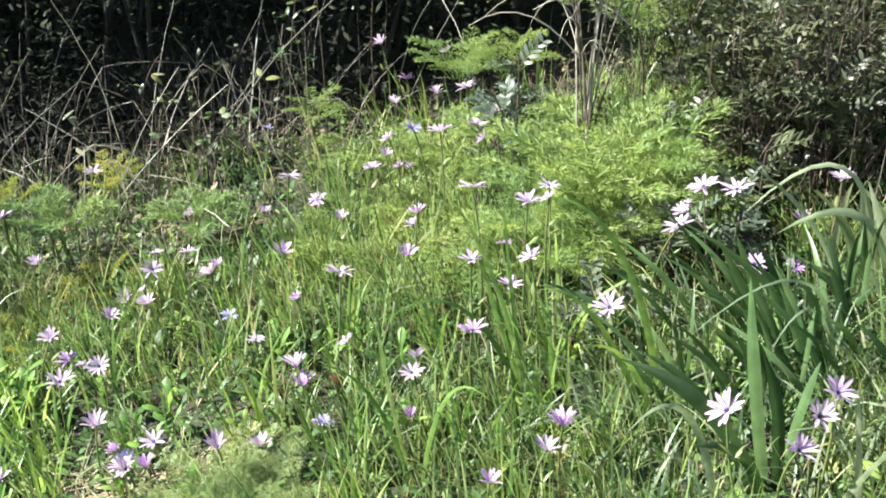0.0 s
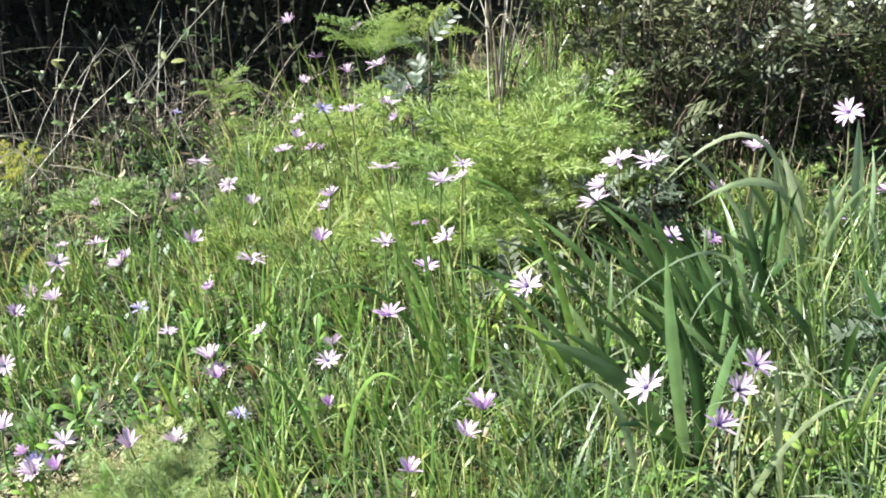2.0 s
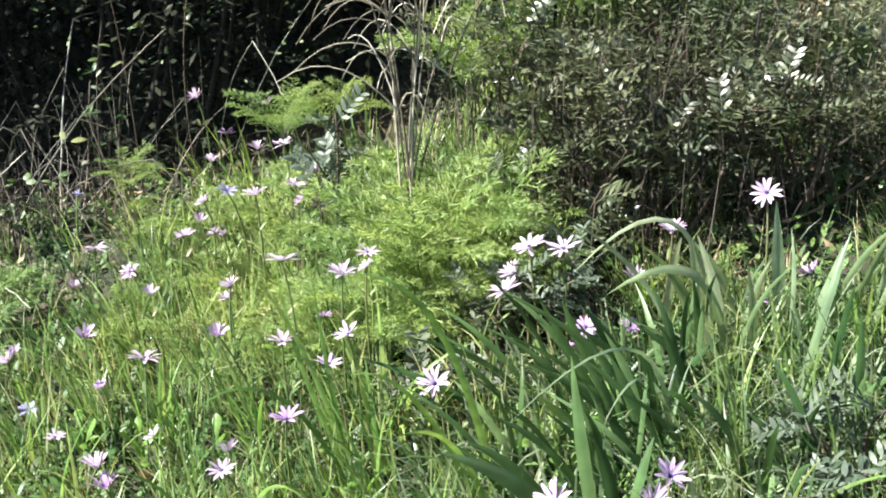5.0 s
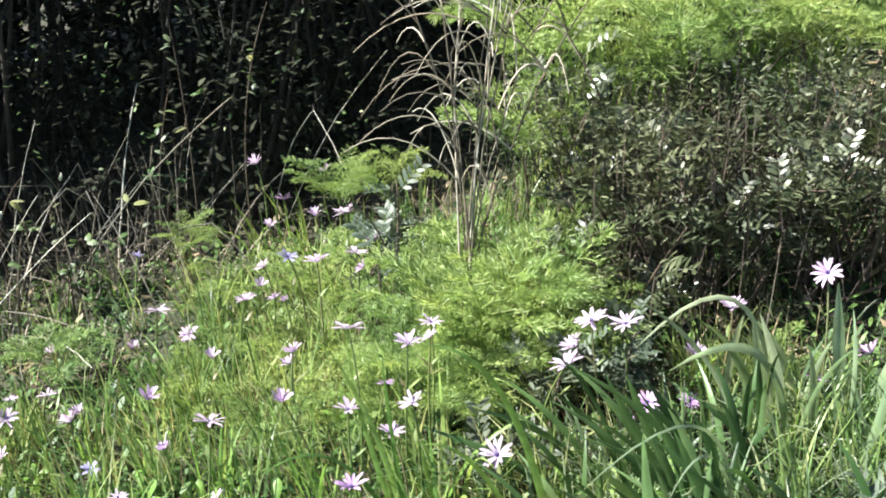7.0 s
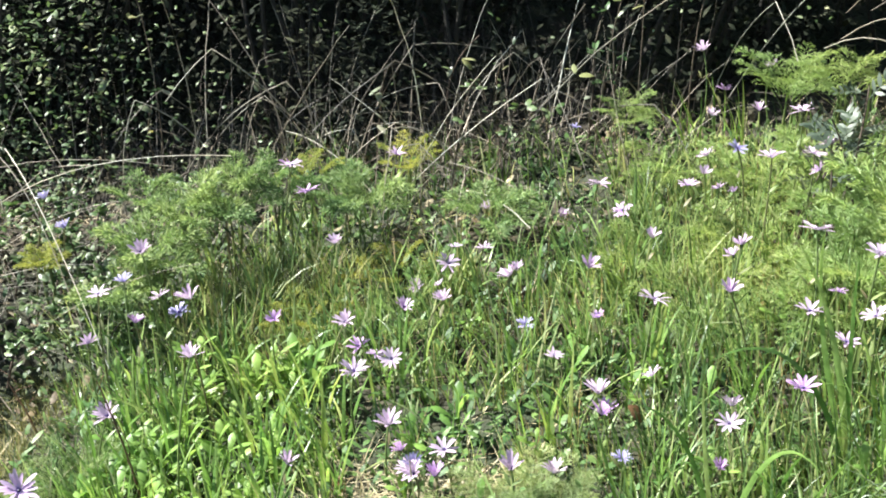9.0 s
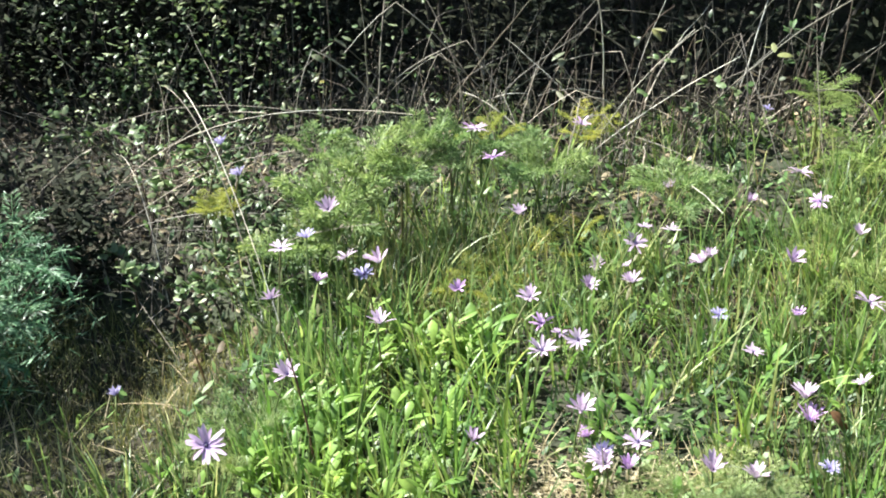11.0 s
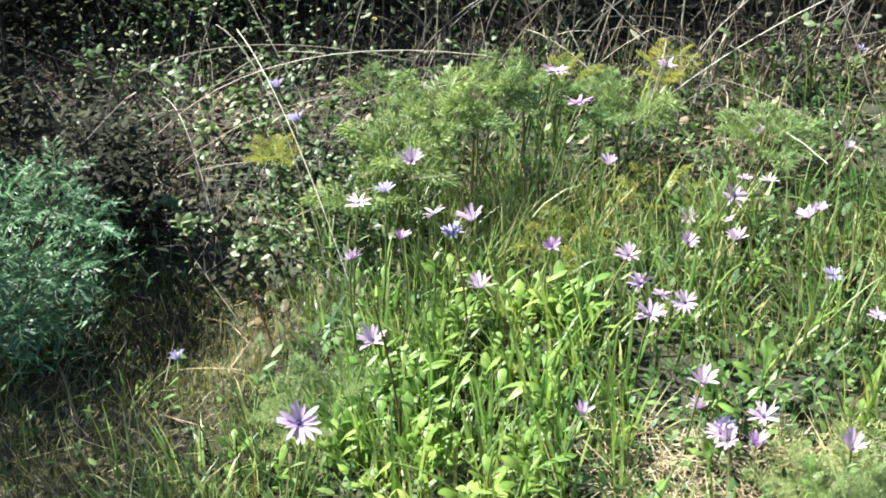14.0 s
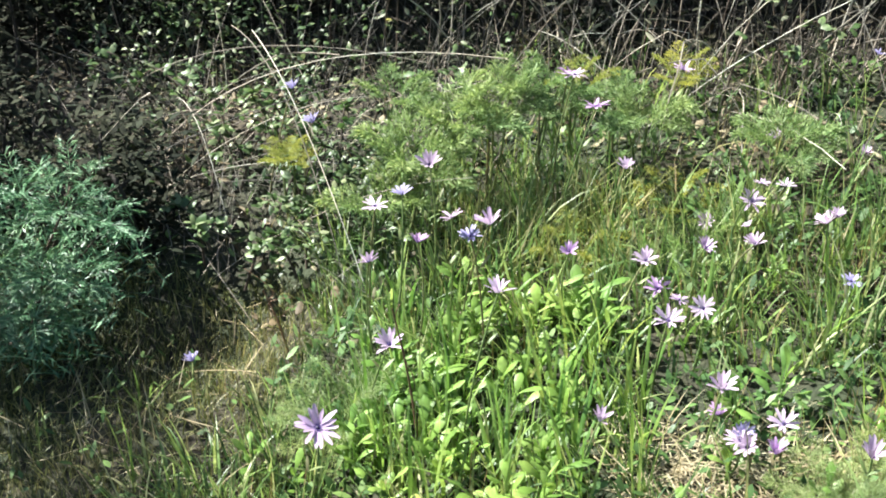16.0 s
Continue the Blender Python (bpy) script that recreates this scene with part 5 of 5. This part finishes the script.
bloom(-0.986, 1.636, 0.056, "violet", "fan", 0.95)
bloom(-1.034, 1.573, 0.044, "lilac", "side", 1)
bloom(-0.819, 1.505, 0.099, "pale", "fan", 1.05)
bloom(-0.779, 1.713, 0.056, "violet", "fan", 0.8)
bloom(-0.653, 1.459, -0.022, "pale", "fan", 1)
bloom(-0.514, 1.562, -0.038, "violet", "fan", 0.85)
bloom(-0.477, 1.500, -0.013, "blue", "fan", 0.95)
bloom(-0.433, 1.506, 0.017, "pale", "flat", 1.05)
bloom(-0.623, 1.985, 0.003, "pale", "fan", 0.8)
bloom(-0.412, 2.235, 0.066, "lilac", "fan", 0.8)
bloom(-0.966, 1.498, -0.030, "pale", "side", 1.1)
bloom(-0.961, 1.266, -0.000, "lilac", "open", 1.3)
bloom(-0.468, 1.474, -0.009, "pale", "fan", 0.95)
bloom(-1.312, 1.533, -0.199, "blue", "side", 0.8)
bloom(-1.371, 1.986, 0.073, "blue", "side", 0.9)
bloom(-1.321, 1.965, 0.028, "blue", "side", 0.9)
bloom(-0.151, 2.570, 0.239, "violet", "flat", 0.85)
bloom(-0.078, 2.450, 0.245, "lilac", "fan", 0.8)
bloom(-0.162, 2.400, 0.241, "pale", "fan", 0.75)
bloom(0.021, 2.080, 0.307, "pale", "flat", 0.95)
bloom(0.033, 2.060, 0.287, "lilac", "side", 0.8)
bloom(-0.154, 2.220, 0.229, "pale", "side", 0.75)
bloom(-0.153, 2.150, 0.221, "pale", "fan", 0.8)
bloom(-0.176, 2.120, 0.208, "lilac", "flat", 0.85)
bloom(-0.102, 2.150, 0.274, "blue", "flat", 0.8)
bloom(-0.096, 2.020, 0.248, "lilac", "side", 0.6)
bloom(0.140, 1.740, 0.308, "pale", "side", 0.7)
bloom(0.141, 1.800, 0.303, "pale", "flat", 0.8)
bloom(0.513, 1.720, 0.279, "pale", "fan", 0.95)
bloom(0.579, 1.780, 0.324, "pale", "side", 0.95)
bloom(0.347, 1.760, 0.278, "pale", "side", 0.9)
bloom(0.414, 1.660, 0.208, "violet", "fan", 0.5)
bloom(0.778, 1.750, 0.261, "violet", "side", 1)
bloom(0.699, 1.750, 0.194, "violet", "flat", 0.8)
bloom(0.705, 1.760, 0.384, "lilac", "open", 0.91)
bloom(-0.322, 1.720, 0.069, "pale", "flat", 0.7)
bloom(-0.184, 1.550, 0.026, "blue", "flat", 0.6)
bloom(-0.517, 2.050, 0.067, "pale", "flat", 0.75)
bloom(0.131, 1.300, 0.156, "pale", "fan", 1.1)
bloom(0.064, 1.240, 0.150, "lilac", "fan", 0.9)
bloom(-0.430, 1.930, 0.096, "pale", "fan", 0.85)
bloom(-0.479, 1.490, -0.015, "pale", "flat", 0.9)
bloom(-0.322, 1.730, 0.063, "pale", "flat", 0.55)
bloom(-0.187, 1.520, 0.048, "blue", "flat", 0.7)
bloom(-0.122, 2.100, 0.219, "lilac", "side", 0.7)
bloom(-0.934, 1.630, 0.115, "pale", "side", 0.8)
bloom(-0.908, 1.640, 0.086, "blue", "flat", 0.8)
bloom(-1.039, 1.700, 0.089, "blue", "side", 0.8)
bloom(-0.613, 1.730, 0.012, "lilac", "flat", 0.6)
bloom(-0.550, 1.970, 0.103, "pale", "flat", 0.65)
bloom(-0.550, 1.880, 0.074, "lilac", "side", 0.5)
bloom(-0.887, 2.060, 0.176, "pale", "flat", 1)
bloom(-0.428, 2.420, 0.178, "blue", "flat", 0.6)


# ---- broad-leaved weeds in the grass ----
WEED_LEAF = [to_mesh("leaf", *ribbons([(0, 0, 0)], [0.0], [0.1 + 0.1 * i], [0.6 + 0.2 * i], [0.068], [0.025], 7, "spoon", 0.15, 0.25), WEED) for i in range(4)]


WEED_STEM = to_mesh("stem", *tube(bend((0, 0, -0.002), (0.002, 0, 0.032), (0, 0, 0.065), 6), 0.0013, 0.0009, 5), WEED)


def weed(x, y, leaves, size, seed):
    r = np.random.default_rng(seed)
    ob = root("broadleaf_weed", x, y, float(ground_z(x, y)) - 0.003, "fresh green weed rosette with spoon-shaped leaves in the grass", "weed", "broadleaf weeds")
    tall = 0.065 * size
    part("stem", WEED_STEM, ob, Matrix.Scale(size, 4))
    for i in range(leaves):
        z = tall * (0.05 + 0.9 * i / leaves)
        m = pose(r.normal(0, 0.002), r.normal(0, 0.002), z, 0, 0, i * 137.5 + r.uniform(-15, 15)) @ pose(0, 0, 0, 0, r.uniform(-8, 24), 0)
        part("leaf", WEED_LEAF[int(r.integers(4))], ob, m @ Matrix.Scale(size * r.uniform(0.45, 0.9), 4))


wr = np.random.default_rng(500)
for i in range(56):
    weed(float(wr.uniform(-1.0, -0.68)), float(wr.uniform(1.34, 1.78)), 9, float(wr.uniform(0.85, 1.25)), 510 + i)
for i in range(30):
    weed(float(wr.uniform(-0.55, 0.75)), float(wr.uniform(1.15, 1.9)), 8, float(wr.uniform(0.7, 1.2)), 580 + i)
for i in range(6):
    weed(float(wr.uniform(-1.12, -0.95)), float(wr.uniform(1.3, 1.75)), 7, float(wr.uniform(0.7, 1.1)), 630 + i)


# ---- grass ----
def scatter(n, x0, x1, y0, y1, seed, keep=None):
    r = np.random.default_rng(seed)
    x, y = r.uniform(x0, x1, n), r.uniform(y0, y1, n)
    patch = 0.5 + 0.5 * np.sin(9 * x + 2 * np.sin(5 * y)) * np.sin(8 * y + 1.5 * np.sin(6 * x) + seed)
    ok = r.uniform(0, 1, n) < 0.45 + 0.55 * patch
    if keep is not None:
        ok &= keep(x, y, r)
    x, y = x[ok], y[ok]
    return np.stack([x, y, ground_z(x, y) - 0.003], -1), r


def meadow(x, y, r):
    mound = ((x + 0.30) / 0.13) ** 2 + ((y - 1.44) / 0.08) ** 2 < 1
    gap = ((x + 0.65) / 0.10) ** 2 + ((y - 2.24) / 0.17) ** 2 < r.uniform(0.5, 1.2, len(x))
    bare = mound | gap | (((x + 0.45) / 0.14) ** 2 + ((y - 1.49) / 0.09) ** 2 < r.uniform(0.5, 1.3, len(x)))
    bare |= (((x + 0.42) / 0.12) ** 2 + ((y - 1.65) / 0.06) ** 2 < r.uniform(0.4, 1.3, len(x))) | ((((x + 0.38) / 0.45) ** 2 + ((y - 1.48) / 0.34) ** 2 < 1) & (r.uniform(0, 1, len(x)) < 0.26))
    hollow = (x < -1.20 + 0.05 * np.sin(9 * y)) & (r.uniform(0, 1, len(x)) < 0.97)
    under = (x > 0.36) & (y > 1.84 + 0.05 * np.sin(14 * x)) & (y < 2.24) & (r.uniform(0, 1, len(x)) < 0.93)
    far = y > np.where(x < -0.3, 2.10, np.where(x < -0.15, 2.38, np.where(x < 0.3, 2.42, 2.7))) + 0.05 * np.sin(12 * x)
    duff = ((x > 0.30) & (y > 1.25) & (r.uniform(0, 1, len(x)) < 0.12)) | ((x < -0.58) & (x > -1.0) & (y < 1.78) & (r.uniform(0, 1, len(x)) < 0.45)) | (((x - 0.42) / 0.17) ** 2 + ((y - 1.77) / 0.1) ** 2 < r.uniform(0.5, 1.2, len(x))) & (r.uniform(0, 1, len(x)) < 0.85)
    bare |= (((x + 0.87) / 0.22) ** 2 + ((y - 1.96) / 0.15) ** 2 < 1) & (r.uniform(0, 1, len(x)) < 0.5)
    return ~bare & ~hollow & ~under & ~duff & ~(far & (r.uniform(0, 1, len(x)) < 0.9))


c, r = scatter(4800, -1.6, 1.15, 0.95, 2.6, 700, meadow)
per = 9
n = len(c) * per
lush = np.repeat(r.uniform(0.55, 1.15, len(c)) * np.where((c[:, 0] < -0.56) & (c[:, 1] < 1.8), 0.72, 0.95), per)
p = np.repeat(c, per, 0) + np.stack([r.normal(0, 0.011, n), r.normal(0, 0.011, n), np.zeros(n)], -1)
p[:, 2] = ground_z(p[:, 0], p[:, 1]) - 0.003
grass_az = np.repeat(r.normal(math.pi * 0.95, 1.2, len(c)), per) + r.normal(0, 0.9, n)
stuff("meadow_grass", ribbons(p, grass_az, r.normal(0.26, 0.16, n), r.gamma(2.0, 0.36, n), lush * r.uniform(0.065, 0.205, n), 0.0026 + 0.0042 * r.uniform(0, 1, n) ** 1.5, 5, "grass", r.normal(0, 0.5, n), 0.18),
      GRASS, "bright green sunlit meadow grass with yellowing blades", "grass")
p, r = scatter(16000, -1.6, 1.15, 0.95, 2.6, 701, meadow)
n = len(p)
stuff("short_grass", ribbons(p, r.uniform(0, 2 * np.pi, n), r.normal(0.35, 0.25, n), r.gamma(2.0, 0.35, n), r.uniform(0.04, 0.11, n), r.uniform(0.0025, 0.006, n), 4, "grass", r.normal(0, 1.0, n)),
      GRASS_DARK, "short deep green undergrowth grass", "grass")


p, r = scatter(4600, -1.1, 0.3, 1.0, 2.45, 711, lambda x, y, r: meadow(x, y, r) & ((x > -0.55) | (r.uniform(0, 1, len(x)) < 0.45)))
n = len(p)
stuff("ochre_stems", ribbons(p, r.normal(math.pi * 0.9, 1.2, n), r.normal(0.2, 0.2, n), r.gamma(2.0, 0.25, n), r.uniform(0.04, 0.13, n), r.uniform(0.0012, 0.0028, n), 4, "grass", r.normal(0, 0.8, n)),
      OCHRE, "thin ochre and reddish withering stems among the grass", "grass")


def brown_patch(x, y, r):
    back = ((x + 0.60) / 0.17) ** 2 + ((y - 2.32) / 0.13) ** 2 < r.uniform(0.3, 1.2, len(x))
    back &= r.uniform(0, 1, len(x)) < 0.06
    return back | (((x + 0.87) / 0.2) ** 2 + ((y - 1.94) / 0.14) ** 2 < r.uniform(0.4, 1.2, len(x)))


p, r = scatter(7000, -1.15, -0.4, 1.75, 2.5, 708, brown_patch)
n = len(p)
stuff("browning_grass", ribbons(p, r.normal(math.pi * 0.6, 1.8, n), np.abs(r.normal(0.2, 0.25, n)), r.gamma(2.0, 0.4, n), r.uniform(0.05, 0.2, n), r.uniform(0.0018, 0.0042, n), 5, "grass", r.normal(0, 0.8, n)),
      BROWN_GRASS, "upright browning grass below the left fennel domes", "grass")


def dry_places(x, y, r):
    a = ((x + 0.45) / 0.2) ** 2 + ((y - 1.49) / 0.13) ** 2 < 1
    b = (((x + 0.9) / 0.22) ** 2 + ((y - 1.98) / 0.16) ** 2 < 1) & (r.uniform(0, 1, len(x)) < 0.5)
    c = ((x - 0.55) / 0.3) ** 2 + ((y - 1.9) / 0.14) ** 2 < 1
    d = (x < -1.05) & (y < 1.6) & (r.uniform(0, 1, len(x)) < 0.3)
    e = (y > 2.3) & (r.uniform(0, 1, len(x)) < 0.35)
    return a | b | c | d | e | (r.uniform(0, 1, len(x)) < 0.12)


p, r = scatter(14000, -2.2, 1.3, 0.95, 2.65, 702, dry_places)
n = len(p)
flat = r.uniform(0, 1, n) < 0.6
stuff("dry_grass_litter", ribbons(p + np.array([0, 0, 0.004]), r.uniform(0, 2 * np.pi, n), np.where(flat, r.uniform(1.1, 1.5, n), r.uniform(0.1, 0.6, n)), r.normal(0.1, 0.25, n), r.uniform(0.04, 0.13, n), r.uniform(0.0015, 0.0034, n), 4, "grass"),
      STRAW, "dead straw and dry grass lying between living plants", "dry grass")
p, r = scatter(2600, -0.66, -0.26, 1.36, 1.62, 712, lambda x, y, r: ((x + 0.45) / 0.17) ** 2 + ((y - 1.49) / 0.11) ** 2 < r.uniform(0.2, 1.2, len(x)))
n = len(p)
stuff("straw_litter", ribbons(p + np.stack([np.zeros(n), np.zeros(n), r.uniform(0.003, 0.016, n)], -1), r.uniform(0, 2 * np.pi, n), r.uniform(1.15, 1.6, n), r.normal(0.1, 0.3, n), r.uniform(0.03, 0.10, n), r.uniform(0.0016, 0.0036, n), 4, "grass"),
      STRAW, "pale dry straw covering a bare patch between anemones", "dry grass")
p, r = scatter(21000, -1.9, 1.2, 0.95, 2.6, 703, lambda x, y, r: (x > -1.12 + 0.05 * np.sin(11 * y)) | (r.uniform(0, 1, len(x)) < 0.12))
n = len(p)
stuff("low_weeds", ribbons(p + np.stack([np.zeros(n), np.zeros(n), r.uniform(0, 0.05, n)], -1), r.uniform(0, 2 * np.pi, n), r.uniform(0.5, 1.3, n), r.uniform(0.1, 0.6, n), r.uniform(0.012, 0.03, n), r.uniform(0.006, 0.012, n), 3, "oval"),
      WEED_LOW, "low carpet of small green leaves close to the soil", "weeds")
p, r = scatter(17000, -1.9, -1.05, 1.1, 1.8, 704)
n = len(p)
stuff("hollow_moss_grass", ribbons(p, r.uniform(0, 2 * np.pi, n), r.normal(0.4, 0.3, n), r.gamma(2.0, 0.4, n), r.uniform(0.02, 0.06, n), r.uniform(0.0016, 0.003, n), 4, "grass"),
      MOSS, "short mossy yellow-green grass in the shaded hollow", "grass")

def outer(x, y, r):
    d = np.hypot(x, y - 0.6)
    keep = r.uniform(0, 1, len(x)) < np.exp(-((d - 1.6) / 2.6).clip(0) ** 2)
    return ((x < -1.6) | (x > 1.15) | (y < 0.95)) & keep & ((y < 2.45) | (np.abs(x) > 3)) & (np.hypot(x, y - 0.15) > 0.25) & ~((x > -2.7) & (x < -1.5) & (y > 1.25))


for count, per, x0, x1, y0, y1, seed, words in ((3400, 8, -3.2, 3.2, -1.6, 2.5, 705, "thinner meadow grass round the flower patch"), (2200, 5, -7.0, 7.0, -5.5, 6.0, 715, "sparse grass tufts on the open ground beyond")):
    c, r = scatter(count, x0, x1, y0, y1, seed, outer)
    n = len(c) * per
    p = np.repeat(c, per, 0) + np.stack([r.normal(0, 0.022, n), r.normal(0, 0.022, n), np.zeros(n)], -1)
    p[:, 2] = ground_z(p[:, 0], p[:, 1]) - 0.003
    stuff("outer_meadow_grass", ribbons(p, r.uniform(0, 2 * np.pi, n), r.normal(0.3, 0.2, n), r.gamma(2.0, 0.4, n), r.uniform(0.07, 0.2, n), r.uniform(0.006, 0.014, n), 3, "grass"), GRASS, words, "grass")


p, r = scatter(2600, 0.2, 1.0, 1.05, 1.75, 713)
n = len(p)
stuff("iris_foot_grass", ribbons(p, r.normal(math.pi, 1.4, n), r.normal(0.4, 0.25, n), r.gamma(2.0, 0.5, n), r.uniform(0.06, 0.17, n), r.uniform(0.004, 0.0085, n), 5, "grass", r.normal(0, 0.6, n), 0.18),
      IRIS_LOW, "pale green arching blades crowding the foot of the irises", "grass")


# ---- fallen leaves ----
DEAD = [ovate_mesh("dead_leaf", 0.04, 0.022, DEAD_LEAF, 800 + i) for i in range(3)]
dr = np.random.default_rng(810)
for i in range(16):
    x, y = (float(dr.normal(0.45, 0.04)), float(dr.normal(1.80, 0.03))) if i < 11 else (float(dr.uniform(-0.7, 0.5)), float(dr.uniform(1.35, 1.9)))
    ob = new("dead_leaf", DEAD[i % 3])
    ob.matrix_world = pose(x, y, float(ground_z(x, y)) + (0.02 if i < 11 else 0.012), float(dr.uniform(-30, 30)), float(dr.uniform(-40, 10)), float(dr.uniform(0, 360)))
    tagged(ob, "curled reddish-brown dead leaf lying in the grass", "leaf", "dead leaves")


# ---- bare reddish stems of last year's dock ----
def dock_stem(x, y, tip, seed):
    r = np.random.default_rng(seed)
    z0 = float(ground_z(x, y)) - 0.004
    ob = root("dock_stem", x, y, z0, "thin reddish-brown withered stem standing in the grass", "dry stem", "withered stems")
    e = np.array(tip) - np.array([x, y, z0])
    c = bend((0, 0, 0), e * 0.5 + np.array([0.006, 0, 0]), e, 10)
    part("stalk", to_mesh("stalk", *tube(c, 0.0022, 0.001, 6), DOCK), ob)
    for i in range(3):
        o = c[4 + 2 * i]
        part("twig", to_mesh("twig", *tube(bend(o, o + np.array([r.normal(0, 0.01), 0, 0.02]), o + np.array([r.normal(0, 0.025), r.normal(0, 0.01), 0.045]), 6), 0.0009, 0.0005, 5), DOCK), ob)


dock_stem(-0.904, 1.474, (-0.947, 1.454, 0.065), 820)
dock_stem(-1.195, 1.632, (-1.228, 1.612, -0.088), 821)


# ---- leaf litter at the foot of the brambles ----
def litter_place(x, y, r):
    return ((x < -1.0) & (y > 1.62 - 0.5 * (x + 1.1)) & (r.uniform(0, 1, len(x)) < 0.4)) | ((y > 2.25) & (r.uniform(0, 1, len(x)) < np.where(x < -1.05, 0.2, 0.5))) | ((x > 0.38) & (y > 1.86))


p, r = scatter(7000, -2.3, 1.2, 1.5, 2.95, 706, litter_place)
n = len(p)
stuff("leaf_litter", ribbons(p + np.stack([np.zeros(n), np.zeros(n), r.uniform(0.004, 0.03, n)], -1), r.uniform(0, 2 * np.pi, n), r.uniform(0.9, 1.6, n), r.normal(0, 0.5, n), r.uniform(0.015, 0.035, n), r.uniform(0.008, 0.016, n), 4, "oval", 0.0, 0.25),
      LITTER, "brown and pale dead leaves under hedge and brambles", "leaf litter")
p, r = scatter(1200, -2.2, -1.0, 1.72, 2.7, 707)
n = len(p)
stuff("bramble_twigs", ribbons(p, r.normal(2.6, 1.2, n), r.uniform(0.4, 1.3, n), r.uniform(0.0, 0.8, n), r.uniform(0.08, 0.30, n), r.uniform(0.0014, 0.0026, n), 6, "grass"),
      TWIG, "tangle of thin brown dead stems in the brambles", "twigs")
